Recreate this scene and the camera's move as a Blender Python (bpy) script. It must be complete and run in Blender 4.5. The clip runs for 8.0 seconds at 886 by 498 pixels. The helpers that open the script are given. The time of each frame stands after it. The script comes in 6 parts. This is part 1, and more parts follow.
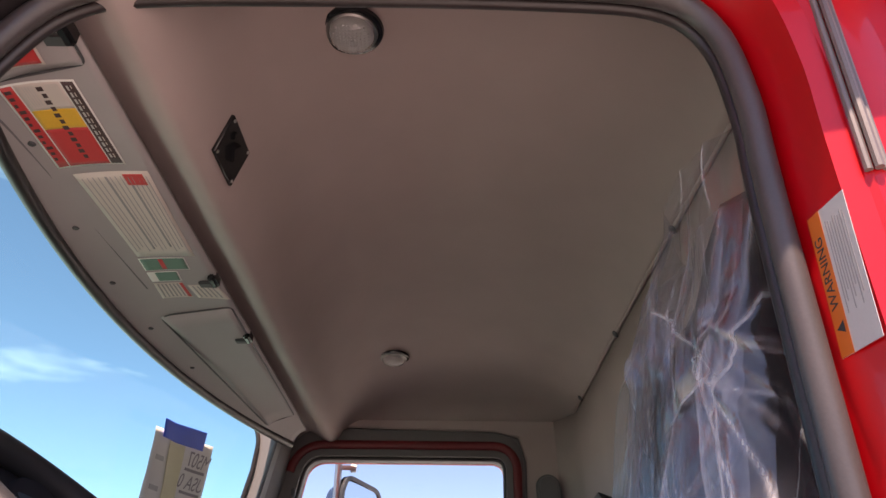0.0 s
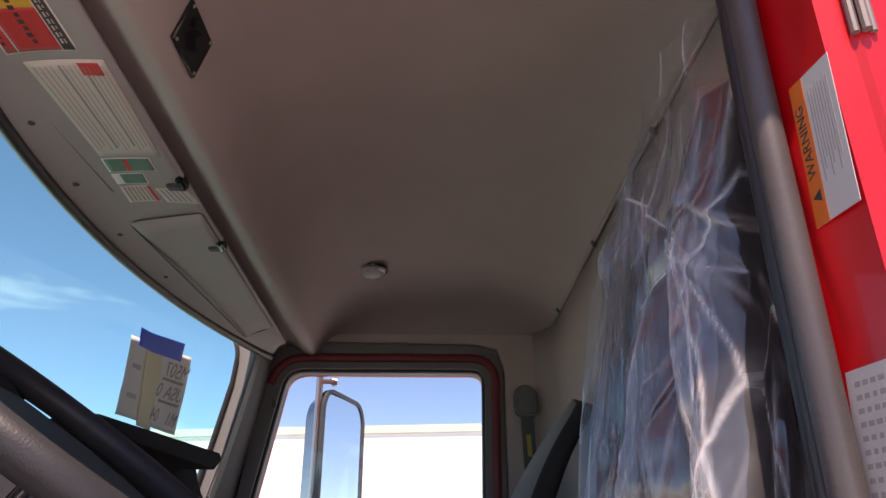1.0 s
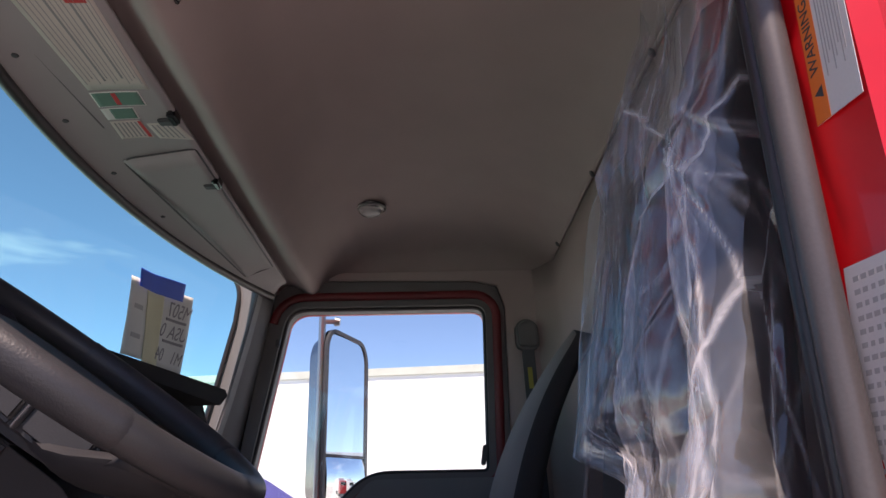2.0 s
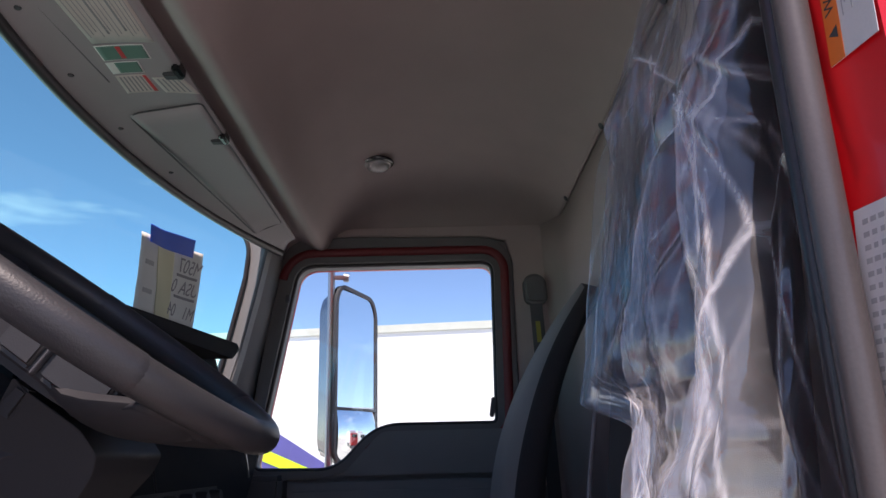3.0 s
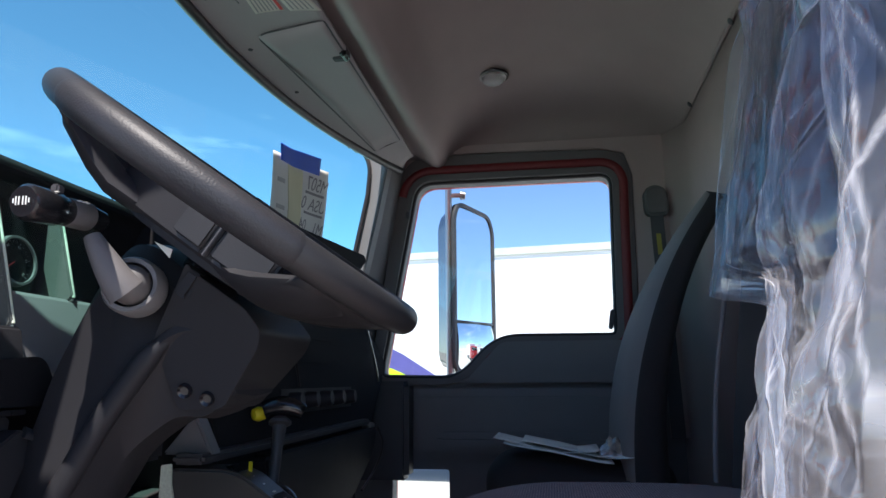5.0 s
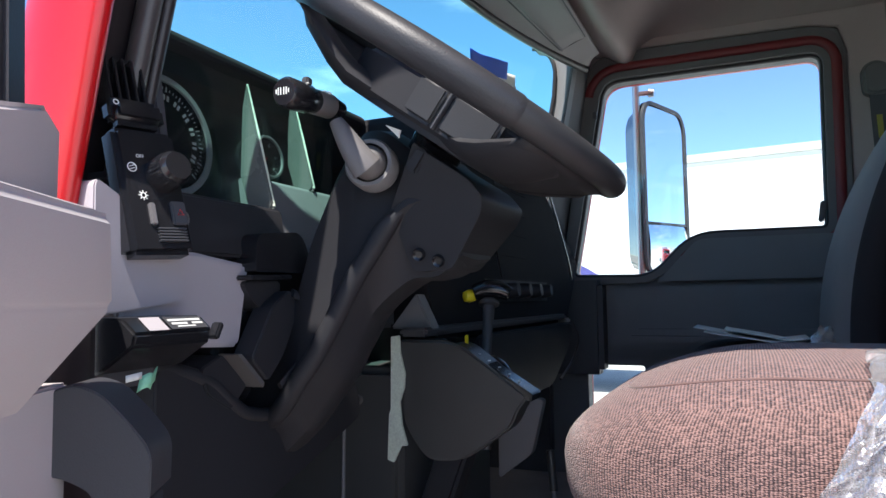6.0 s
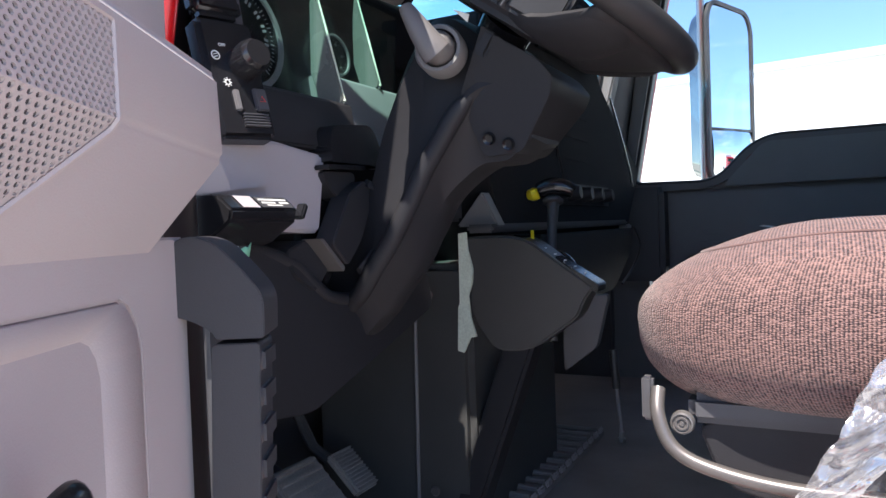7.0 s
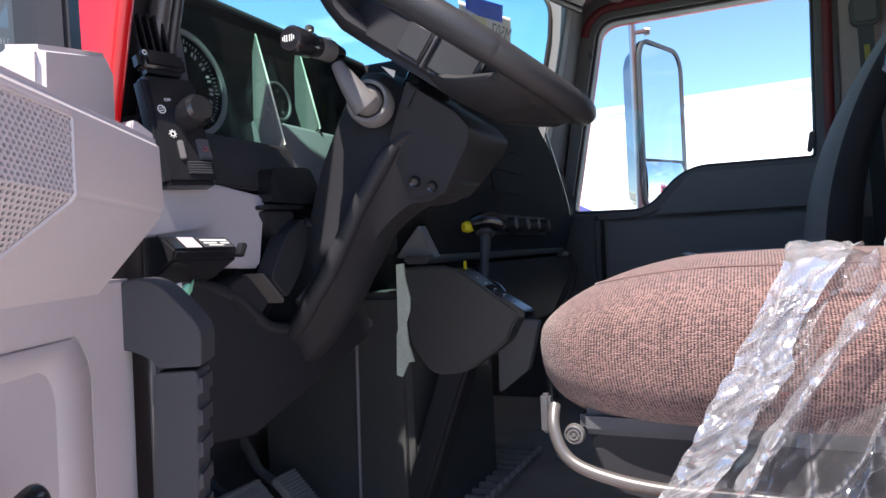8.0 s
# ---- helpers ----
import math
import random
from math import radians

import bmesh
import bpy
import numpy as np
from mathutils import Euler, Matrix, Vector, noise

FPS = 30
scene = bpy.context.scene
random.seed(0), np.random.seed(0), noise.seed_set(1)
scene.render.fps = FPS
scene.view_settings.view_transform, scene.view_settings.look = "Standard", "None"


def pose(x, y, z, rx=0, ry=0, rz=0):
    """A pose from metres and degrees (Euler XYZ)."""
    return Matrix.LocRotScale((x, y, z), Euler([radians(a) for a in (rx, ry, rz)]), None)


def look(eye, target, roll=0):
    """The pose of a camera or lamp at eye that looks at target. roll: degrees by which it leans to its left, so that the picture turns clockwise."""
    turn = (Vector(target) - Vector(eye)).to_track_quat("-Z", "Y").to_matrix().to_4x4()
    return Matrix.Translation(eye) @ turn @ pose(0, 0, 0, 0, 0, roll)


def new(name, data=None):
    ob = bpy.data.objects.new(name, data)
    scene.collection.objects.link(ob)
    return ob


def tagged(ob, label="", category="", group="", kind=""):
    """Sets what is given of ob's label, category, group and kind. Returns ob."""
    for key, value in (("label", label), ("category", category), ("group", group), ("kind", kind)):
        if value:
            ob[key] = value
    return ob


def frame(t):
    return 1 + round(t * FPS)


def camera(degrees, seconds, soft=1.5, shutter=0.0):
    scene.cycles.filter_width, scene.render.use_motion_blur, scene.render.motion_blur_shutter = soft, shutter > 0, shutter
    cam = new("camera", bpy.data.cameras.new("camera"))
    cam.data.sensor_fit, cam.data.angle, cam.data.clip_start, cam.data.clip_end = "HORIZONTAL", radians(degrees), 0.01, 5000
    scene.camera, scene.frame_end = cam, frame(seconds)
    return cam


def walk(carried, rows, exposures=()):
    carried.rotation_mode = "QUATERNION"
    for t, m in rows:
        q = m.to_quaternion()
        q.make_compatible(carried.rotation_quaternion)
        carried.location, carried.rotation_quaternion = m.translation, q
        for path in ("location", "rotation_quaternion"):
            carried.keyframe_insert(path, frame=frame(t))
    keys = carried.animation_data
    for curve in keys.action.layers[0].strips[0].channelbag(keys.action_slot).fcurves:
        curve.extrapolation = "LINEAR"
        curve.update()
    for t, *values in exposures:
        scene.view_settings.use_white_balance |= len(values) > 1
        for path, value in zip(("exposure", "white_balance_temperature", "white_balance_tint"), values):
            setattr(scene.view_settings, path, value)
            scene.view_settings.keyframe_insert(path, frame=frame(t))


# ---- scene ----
# The cab of a lorry seen through its open driver's door.
# x runs to the rear of the cab, y across it to the passenger side, z up.
cam = camera(64.3, 8.0)
PATH = [
    (0, (-0.024, 0.282, 1.932), (-0.023, 2.013, 2.935), 0.6),
    (0.5, (-0.013, 0.322, 1.905), (0.023, 2.122, 2.777), 0.0),
    (1, (-0.005, 0.333, 1.898), (0.044, 2.156, 2.719), -0.1),
    (1.5, (-0.004, 0.34, 1.888), (0.05, 2.181, 2.669), -0.5),
    (2, (0.0, 0.353, 1.87), (0.048, 2.234, 2.548), -1.4),
    (3.5, (-0.001, 0.355, 1.857), (0.011, 2.276, 2.412), -1.6),
    (4, (0.001, 0.369, 1.849), (-0.017, 2.293, 2.395), -1.9),
    (5.5, (-0.032, 0.301, 1.784), (-0.574, 2.21, 2.031), -0.2),
    (6, (-0.043, 0.27, 1.742), (-0.836, 2.101, 1.887), -0.9),
    (6.5, (-0.063, 0.267, 1.694), (-0.963, 2.053, 1.693), -1.5),
    (7, (-0.055, 0.234, 1.684), (-0.99, 2.0, 1.625), -2.2),
    (7.5, (-0.048, 0.196, 1.692), (-0.909, 2.001, 1.674), -2.2),
    (8, (0.027, 0.166, 1.698), (-0.798, 1.988, 1.702), -2.6),
]
walk(cam, [(t, look(eye, target, roll)) for t, eye, target, roll in PATH],
     exposures=[(0.0, 1.3, 8600, 34), (1.0, 1.0, 8100, 31), (2.0, 0.86, 7500, 29), (3.5, 0.86, 6900, 25), (4.0, 0.88, 6800, 23), (5.5, 1.2, 6400, 11), (6.0, 1.36, 6500, 11), (7.0, 1.60, 6700, 13), (8.0, 1.58, 6700, 14)])

# ---- world and sun ----
SUN = Vector((0.045, -0.445, 0.892)).normalized()
world = bpy.data.worlds.new("sky")
scene.world = world
world.use_nodes = True
wn = world.node_tree.nodes
sky = wn.new("ShaderNodeTexSky")
sky.sky_type, sky.sun_disc = "NISHITA", False
sky.sun_elevation = math.asin(SUN.z)
sky.sun_rotation = math.atan2(SUN.x, SUN.y)
sky.altitude, sky.air_density, sky.dust_density, sky.ozone_density = 1500, 0.8, 0.05, 5.0
wn["Background"].inputs["Strength"].default_value = 0.145
wl = world.node_tree.links
way, stretch, wisp, band, veil = (wn.new("ShaderNode" + k) for k in ("TexCoord", "Mapping", "TexNoise", "MapRange", "Mix"))
stretch.inputs["Scale"].default_value = (1.6, 1.2, 7.0)
wisp.inputs["Scale"].default_value, wisp.inputs["Detail"].default_value, wisp.inputs["Roughness"].default_value = 2.2, 7, 0.55
band.inputs["From Min"].default_value, band.inputs["From Max"].default_value, band.inputs["To Max"].default_value = 0.56, 0.80, 0.45
veil.data_type = "RGBA"
veil.inputs["B"].default_value = (6.5, 6.9, 7.4, 1)
wl.new(way.outputs["Generated"], stretch.inputs["Vector"])
wl.new(stretch.outputs[0], wisp.inputs["Vector"])
wl.new(wisp.outputs["Fac"], band.inputs["Value"])
wl.new(band.outputs[0], veil.inputs["Factor"])
wl.new(sky.outputs[0], veil.inputs["A"])
wl.new(veil.outputs["Result"], wn["Background"].inputs["Color"])
sun = new("sun", bpy.data.lights.new("sun", "SUN"))
sun.data.energy, sun.data.angle, sun.data.color = 4.5, radians(0.6), (1.0, 0.95, 0.88)
sun.matrix_world = look(SUN * 30, (0, 0, 0))


# ---- materials ----
def nodes_of(name):
    m = bpy.data.materials.new(name)
    m.use_nodes = True
    return m, m.node_tree.nodes, m.node_tree.links, m.node_tree.nodes["Principled BSDF"]


def paint(name, colour, rough=0.5, metal=0.0, vary=0.15, grain=400.0, bump=0.15, big=6.0, coat=0.0, spec=0.5, depth=0.0006):
    """A surface with variation at two scales and a fine relief."""
    m, n, l, b = nodes_of(name)
    at = n.new("ShaderNodeTexCoord")
    far, near = n.new("ShaderNodeTexNoise"), n.new("ShaderNodeTexNoise")
    far.inputs["Scale"].default_value, far.inputs["Detail"].default_value = big, 6
    near.inputs["Scale"].default_value, near.inputs["Detail"].default_value = grain, 3
    for x in (far, near):
        l.new(at.outputs["Object"], x.inputs["Vector"])
    mix = n.new("ShaderNodeMath")
    mix.operation = "MULTIPLY_ADD"
    l.new(near.outputs["Fac"], mix.inputs[0])
    mix.inputs[1].default_value = 0.5
    l.new(far.outputs["Fac"], mix.inputs[2])
    ramp = n.new("ShaderNodeMapRange")
    ramp.inputs["From Min"].default_value, ramp.inputs["From Max"].default_value = 0.45, 1.05
    ramp.inputs["To Min"].default_value, ramp.inputs["To Max"].default_value = 1 - vary, 1 + vary
    l.new(mix.outputs[0], ramp.inputs["Value"])
    tint = n.new("ShaderNodeVectorMath")
    tint.operation = "SCALE"
    tint.inputs[0].default_value = colour
    l.new(ramp.outputs[0], tint.inputs["Scale"])
    l.new(tint.outputs[0], b.inputs["Base Color"])
    rr = n.new("ShaderNodeMapRange")
    rr.inputs["To Min"].default_value, rr.inputs["To Max"].default_value = max(0.02, rough - 0.08), min(1, rough + 0.08)
    l.new(far.outputs["Fac"], rr.inputs["Value"])
    l.new(rr.outputs[0], b.inputs["Roughness"])
    b.inputs["Metallic"].default_value = metal
    b.inputs["Specular IOR Level"].default_value = spec
    b.inputs["Coat Weight"].default_value = coat
    b.inputs["Coat Roughness"].default_value = 0.04
    if bump:
        bp = n.new("ShaderNodeBump")
        bp.inputs["Strength"].default_value, bp.inputs["Distance"].default_value = bump, depth
        l.new(near.outputs["Fac"], bp.inputs["Height"])
        l.new(bp.outputs[0], b.inputs["Normal"])
    return m


def weave(name, dark, light, across, along):
    """Looped tweed: rows of small yarn loops, each of its own shade, laid on the cloth's own grid."""
    m, n, l, b = nodes_of(name)
    at = n.new("ShaderNodeTexCoord")
    grid = n.new("ShaderNodeMapping")
    grid.inputs["Scale"].default_value = (1 / across, 1 / along, 1)
    l.new(at.outputs["UV"], grid.inputs["Vector"])
    loop, shade = n.new("ShaderNodeTexVoronoi"), n.new("ShaderNodeTexNoise")
    loop.voronoi_dimensions = "2D"
    loop.inputs["Scale"].default_value, loop.inputs["Randomness"].default_value = 1.0, 0.9
    l.new(grid.outputs[0], loop.inputs["Vector"])
    shade.inputs["Scale"].default_value, shade.inputs["Detail"].default_value = 45.0, 3
    l.new(at.outputs["Object"], shade.inputs["Vector"])
    round_ = n.new("ShaderNodeMapRange")
    round_.inputs["From Min"].default_value, round_.inputs["From Max"].default_value = 0.62, 0.05
    l.new(loop.outputs["Distance"], round_.inputs["Value"])
    tone = n.new("ShaderNodeSeparateColor")
    l.new(loop.outputs["Color"], tone.inputs[0])
    a, c = n.new("ShaderNodeMath"), n.new("ShaderNodeMath")
    a.operation = c.operation = "MULTIPLY_ADD"
    split, swing, cord, cords = n.new("ShaderNodeSeparateXYZ"), n.new("ShaderNodeMath"), n.new("ShaderNodeMath"), n.new("ShaderNodeMath")
    swing.operation, cord.operation, cords.operation = "MULTIPLY", "SINE", "MULTIPLY_ADD"
    l.new(grid.outputs[0], split.inputs[0])
    l.new(split.outputs["X"], swing.inputs[0])
    swing.inputs[1].default_value = 2 * math.pi
    l.new(swing.outputs[0], cord.inputs[0])
    l.new(cord.outputs[0], cords.inputs[0])
    cords.inputs[1].default_value = 0.62
    soft = n.new("ShaderNodeMath")
    soft.operation = "MULTIPLY"
    soft.inputs[1].default_value = 0.35
    l.new(round_.outputs[0], soft.inputs[0])
    l.new(soft.outputs[0], cords.inputs[2])
    l.new(tone.outputs[0], a.inputs[0])
    a.inputs[1].default_value = 0.95
    l.new(cords.outputs[0], a.inputs[2])
    l.new(shade.outputs["Fac"], c.inputs[0])
    c.inputs[1].default_value = 0.35
    l.new(a.outputs[0], c.inputs[2])
    ramp = n.new("ShaderNodeMapRange")
    ramp.inputs["From Min"].default_value, ramp.inputs["From Max"].default_value = -0.10, 1.75
    l.new(c.outputs[0], ramp.inputs["Value"])
    tint = n.new("ShaderNodeValToRGB")
    tint.color_ramp.elements[0].position, tint.color_ramp.elements[1].position = 0.05, 1.0
    tint.color_ramp.elements[0].color, tint.color_ramp.elements[1].color = (*dark, 1), (*light, 1)
    l.new(ramp.outputs[0], tint.inputs["Fac"])
    l.new(tint.outputs[0], b.inputs["Base Color"])
    b.inputs["Roughness"].default_value = 0.9
    b.inputs["Sheen Weight"].default_value = 0.2
    bp = n.new("ShaderNodeBump")
    bp.inputs["Strength"].default_value, bp.inputs["Distance"].default_value = 0.8, 0.0012
    l.new(round_.outputs[0], bp.inputs["Height"])
    l.new(bp.outputs[0], b.inputs["Normal"])
    return m


def clear(name, tint, veil, rough=0.05, gloss=0.04, slant=0.85, fold=0.0):
    """Thin clear sheet: mostly see-through, glossy at a slant, with a faint milky veil. fold: white painted in for
    glints on the creases.
    """
    m = bpy.data.materials.new(name)
    m.use_nodes = True
    n, l = m.node_tree.nodes, m.node_tree.links
    n.remove(n["Principled BSDF"])
    tr, gl, df, fr = n.new("ShaderNodeBsdfTransparent"), n.new("ShaderNodeBsdfGlossy"), n.new("ShaderNodeBsdfDiffuse"), n.new("ShaderNodeLayerWeight")
    steep, least = n.new("ShaderNodeMath"), n.new("ShaderNodeMath")
    steep.operation, least.operation = "POWER", "MULTIPLY_ADD"
    fr.inputs["Blend"].default_value, steep.inputs[1].default_value = 0.5, 4.0
    least.inputs[1].default_value, least.inputs[2].default_value = slant, gloss
    l.new(fr.outputs["Facing"], steep.inputs[0])
    l.new(steep.outputs[0], least.inputs[0])
    tr.inputs["Color"].default_value = (*tint, 1)
    gl.inputs["Roughness"].default_value = rough
    df.inputs["Color"].default_value = (0.8, 0.8, 0.82, 1)
    a, b = n.new("ShaderNodeMixShader"), n.new("ShaderNodeMixShader")
    a.inputs["Fac"].default_value = veil
    # glints along the creases are painted as white diffuse
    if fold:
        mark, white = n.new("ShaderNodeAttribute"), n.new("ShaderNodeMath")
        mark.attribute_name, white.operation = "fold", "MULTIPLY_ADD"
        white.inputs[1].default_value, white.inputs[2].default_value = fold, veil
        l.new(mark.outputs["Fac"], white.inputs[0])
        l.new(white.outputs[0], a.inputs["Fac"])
    l.new(tr.outputs[0], a.inputs[1])
    l.new(df.outputs[0], a.inputs[2])
    l.new(least.outputs[0], b.inputs["Fac"])
    l.new(a.outputs[0], b.inputs[1])
    l.new(gl.outputs[0], b.inputs[2])
    l.new(b.outputs[0], n["Material Output"].inputs["Surface"])
    return m


M_LINER = paint("liner vinyl", (0.39, 0.312, 0.295), 0.75, vary=0.06, grain=900, bump=0.25)
M_CONSOLE = paint("console plastic", (0.37, 0.338, 0.335), 0.6, vary=0.05, grain=900, bump=0.3)
M_TRIM = paint("grey trim", (0.16, 0.158, 0.162), 0.6, vary=0.1, grain=800, bump=0.3)
M_DARK = paint("black plastic", (0.055, 0.055, 0.060), 0.5, vary=0.15, grain=900, bump=0.3)
M_SURROUND = paint("dark grey trim", (0.115, 0.108, 0.108), 0.55, vary=0.1, grain=800, bump=0.3)
M_GLOSS = paint("smooth black plastic", (0.012, 0.012, 0.014), 0.22, vary=0.1, bump=0.0)
M_PANEL = paint("tunnel plastic", (0.050, 0.051, 0.051), 0.38, vary=0.15, grain=900, bump=0.3)
M_SHROUD = paint("column plastic", (0.021, 0.021, 0.024), 0.55, vary=0.1, grain=900, bump=0.3, spec=0.25)
M_LIGHT = paint("light grey door plastic", (0.40, 0.365, 0.368), 0.5, vary=0.05, grain=700, bump=0.3)
M_DASHGREY = paint("grey dash plastic", (0.36, 0.33, 0.345), 0.5, vary=0.05, grain=700, bump=0.3)
M_SEAL = paint("grey seal rubber", (0.062, 0.054, 0.054), 0.36, vary=0.2, grain=300, bump=0.2)
M_RUBBER = paint("seal rubber", (0.026, 0.021, 0.022), 0.38, vary=0.2, grain=300, bump=0.2)
M_LEATHER = paint("rim leather", (0.026, 0.026, 0.029), 0.48, vary=0.2, grain=420, bump=0.4, depth=0.0008, spec=0.35)
M_RIM = paint("satin moulded plastic", (0.026, 0.026, 0.028), 0.45, vary=0.12, grain=500, bump=0.25, spec=0.35)
M_GRIP = paint("charcoal handle plastic", (0.034, 0.034, 0.039), 0.5, vary=0.12, grain=800, bump=0.3)
M_DASHTOP = paint("matte dash top", (0.018, 0.018, 0.020), 0.9, vary=0.12, grain=800, bump=0.3, spec=0.15)
M_RED = paint("red body paint", (0.46, 0.001, 0.004), 0.36, vary=0.06, grain=60, bump=0.02, coat=0.35)
M_REDDULL = paint("dull red edge", (0.15, 0.010, 0.013), 0.5, vary=0.1, bump=0.05)
M_WHITE = paint("white trailer paint", (0.80, 0.80, 0.79), 0.5, vary=0.05, big=0.6, grain=8, bump=0.0)
M_CREAM = paint("trailer rail", (0.55, 0.56, 0.50), 0.5, vary=0.1, bump=0.0)
M_PURPLE = paint("purple decal", (0.10, 0.09, 0.30), 0.4, bump=0.0)
M_LIME = paint("lime decal", (0.60, 0.85, 0.02), 0.4, bump=0.0)
M_RAIL = paint("dull rail metal", (0.16, 0.14, 0.135), 0.42, metal=0.2, vary=0.15, bump=0.05)
M_BROWN = paint("dark brown print", (0.07, 0.04, 0.04), 0.6, vary=0.1, bump=0.0)
M_STEEL = paint("brushed steel", (0.42, 0.42, 0.41), 0.33, metal=1.0, vary=0.1, bump=0.05)
M_BAR = paint("satin grey bar", (0.115, 0.105, 0.10), 0.36, metal=0.4, vary=0.12, bump=0.05)
M_CHROME = paint("dark chrome", (0.30, 0.31, 0.31), 0.12, metal=1.0, vary=0.08, bump=0.0)
M_GREYSTEEL = paint("painted steel", (0.085, 0.08, 0.078), 0.32, vary=0.15, bump=0.1)
M_PAPER = paint("paper", (0.78, 0.78, 0.74), 0.8, vary=0.05, bump=0.1)
M_YPAPER = paint("yellowed paper", (0.72, 0.70, 0.48), 0.8, vary=0.05, bump=0.1)
M_TAPE = paint("blue tape", (0.012, 0.10, 0.68), 0.6, vary=0.1, bump=0.1)
M_INK = paint("ink", (0.03, 0.03, 0.035), 0.7, vary=0.05, bump=0.0)
M_GREYINK = paint("grey ink", (0.30, 0.29, 0.29), 0.7, vary=0.05, bump=0.0)
M_SMUDGE = paint("faint print", (0.52, 0.52, 0.50), 0.8, bump=0.0)
M_VINYL = paint("off-white sticker vinyl", (0.50, 0.475, 0.47), 0.5, vary=0.06, bump=0.02)
M_ORANGE = paint("orange label", (0.62, 0.13, 0.015), 0.5, vary=0.05, bump=0.0)
M_YELLOW = paint("yellow plastic", (0.75, 0.62, 0.02), 0.45, vary=0.05, bump=0.0)
M_TAG = paint("dull yellow webbing", (0.34, 0.29, 0.06), 0.8, vary=0.1, bump=0.2)
M_LABELRED = paint("red label", (0.62, 0.05, 0.05), 0.5, vary=0.1, bump=0.0)
M_LABELAMBER = paint("amber label", (0.80, 0.45, 0.05), 0.5, vary=0.1, bump=0.0)
M_LABELGREEN = paint("green label", (0.10, 0.22, 0.17), 0.5, vary=0.1, bump=0.0)
M_LABELPINK = paint("pale label", (0.62, 0.55, 0.50), 0.6, vary=0.05, bump=0.0)
M_GREENTAG = paint("green tag", (0.25, 0.60, 0.38), 0.5, bump=0.0)
M_GROUND = paint("yard concrete", (0.50, 0.48, 0.45), 0.9, vary=0.25, big=0.4, grain=20, bump=0.2, depth=0.004)
M_BLUE = paint("blue vehicle paint", (0.03, 0.07, 0.35), 0.3, bump=0.0, coat=0.5)
M_CLOTH = weave("tweed seat cloth", (0.022, 0.011, 0.012), (0.250, 0.142, 0.124), 0.0033, 0.0017)
M_CLOTHDARK = paint("dark seat cloth", (0.030, 0.025, 0.027), 0.9, vary=0.2, grain=700, bump=0.6)
M_CLOTHGREY = paint("grey seat cloth", (0.22, 0.195, 0.192), 0.9, vary=0.12, grain=700, bump=0.5)
M_MAT = paint("floor rubber", (0.25, 0.225, 0.215), 0.7, vary=0.25, grain=300, bump=0.4)
# the last value of both films sets the painted white of crease glints
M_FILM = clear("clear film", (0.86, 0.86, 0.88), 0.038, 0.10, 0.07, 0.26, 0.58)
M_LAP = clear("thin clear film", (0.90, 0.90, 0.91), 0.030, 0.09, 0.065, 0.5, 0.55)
M_HEM = clear("gathered clear film", (0.74, 0.74, 0.76), 0.18, 0.18, 0.27, 0.6)
M_FIN = paint("pale green-grey satin plastic", (0.12, 0.13, 0.122), 0.26, vary=0.12, grain=200, bump=0.1)
# pale green puts sunlight through the tinted windscreen into the colour
M_SUNLIT = paint("sunlit pale green", (0.62, 0.69, 0.58), 0.45, vary=0.3, grain=250, bump=0.2)
M_TREAD = paint("worn pedal rubber", (0.22, 0.208, 0.20), 0.6, vary=0.3, grain=300, bump=0.3)
M_SCREEN = clear("tinted windscreen glass", (0.53, 0.98, 0.89), 0.0, 0.0, 0.012, 0.12)
M_GLASS = clear("window glass", (0.90, 0.95, 0.94), 0.0, 0.0, 0.03)
M_LENS = clear("lamp lens", (0.9, 0.88, 0.85), 0.35, 0.1, 0.08)
m, n, l, b = nodes_of("mirror glass")
b.inputs["Metallic"].default_value, b.inputs["Roughness"].default_value, b.inputs["Base Color"].default_value = 1.0, 0.01, (0.85, 0.88, 0.9, 1)
M_MIRROR = m

# ---- mesh helpers ----
ROOT = {}


def thing(name, at, label, category, group="", kind=""):
    ob = new(name)
    ob.empty_display_size = 0.05
    ob.location = at
    ROOT[ob.name] = Vector(at)
    return tagged(ob, label, category, group, kind)


def part(name, bm, material, parent=None, label="", smooth=40):
    """Links a bmesh, given in world places, as one mesh under a thing or part."""
    me = bpy.data.meshes.new(name)
    off = ROOT[parent.name] if parent else Vector((0, 0, 0))
    bmesh.ops.recalc_face_normals(bm, faces=bm.faces)
    if off.length:
        bmesh.ops.translate(bm, verts=bm.verts, vec=-off)
    bm.to_mesh(me)
    bm.free()
    for mt in material if isinstance(material, (list, tuple)) else (material,):
        me.materials.append(mt)
    if smooth:
        me.shade_smooth()
        me.set_sharp_from_angle(angle=radians(smooth))
    ob = new(name, me)
    ob.parent = parent
    ROOT[ob.name] = off
    if label:
        tagged(ob, label)
    return ob


def setting(name, bm, material, label, category, smooth=40):
    return tagged(part(name, bm, material, None, "", smooth), label, category, "", "structure")


def bevel(bm, width, seg=2, sharp=25):
    if width:
        edges = [e for e in bm.edges if len(e.link_faces) == 2 and e.calc_face_angle(0) > radians(sharp)]
        bmesh.ops.bevel(bm, geom=edges, offset=width, segments=seg, affect="EDGES", clamp_overlap=True)
    return bm


def box(centre, size, turn=None, rim=0.003, bm=None, seg=2):
    one = bmesh.new()
    bmesh.ops.create_cube(one, size=1)
    bmesh.ops.scale(one, vec=size, verts=one.verts)
    bevel(one, rim, seg)
    place = Matrix.Translation(centre) @ (turn.to_4x4() if turn else Matrix())
    one.transform(place)
    return join(bm, one)


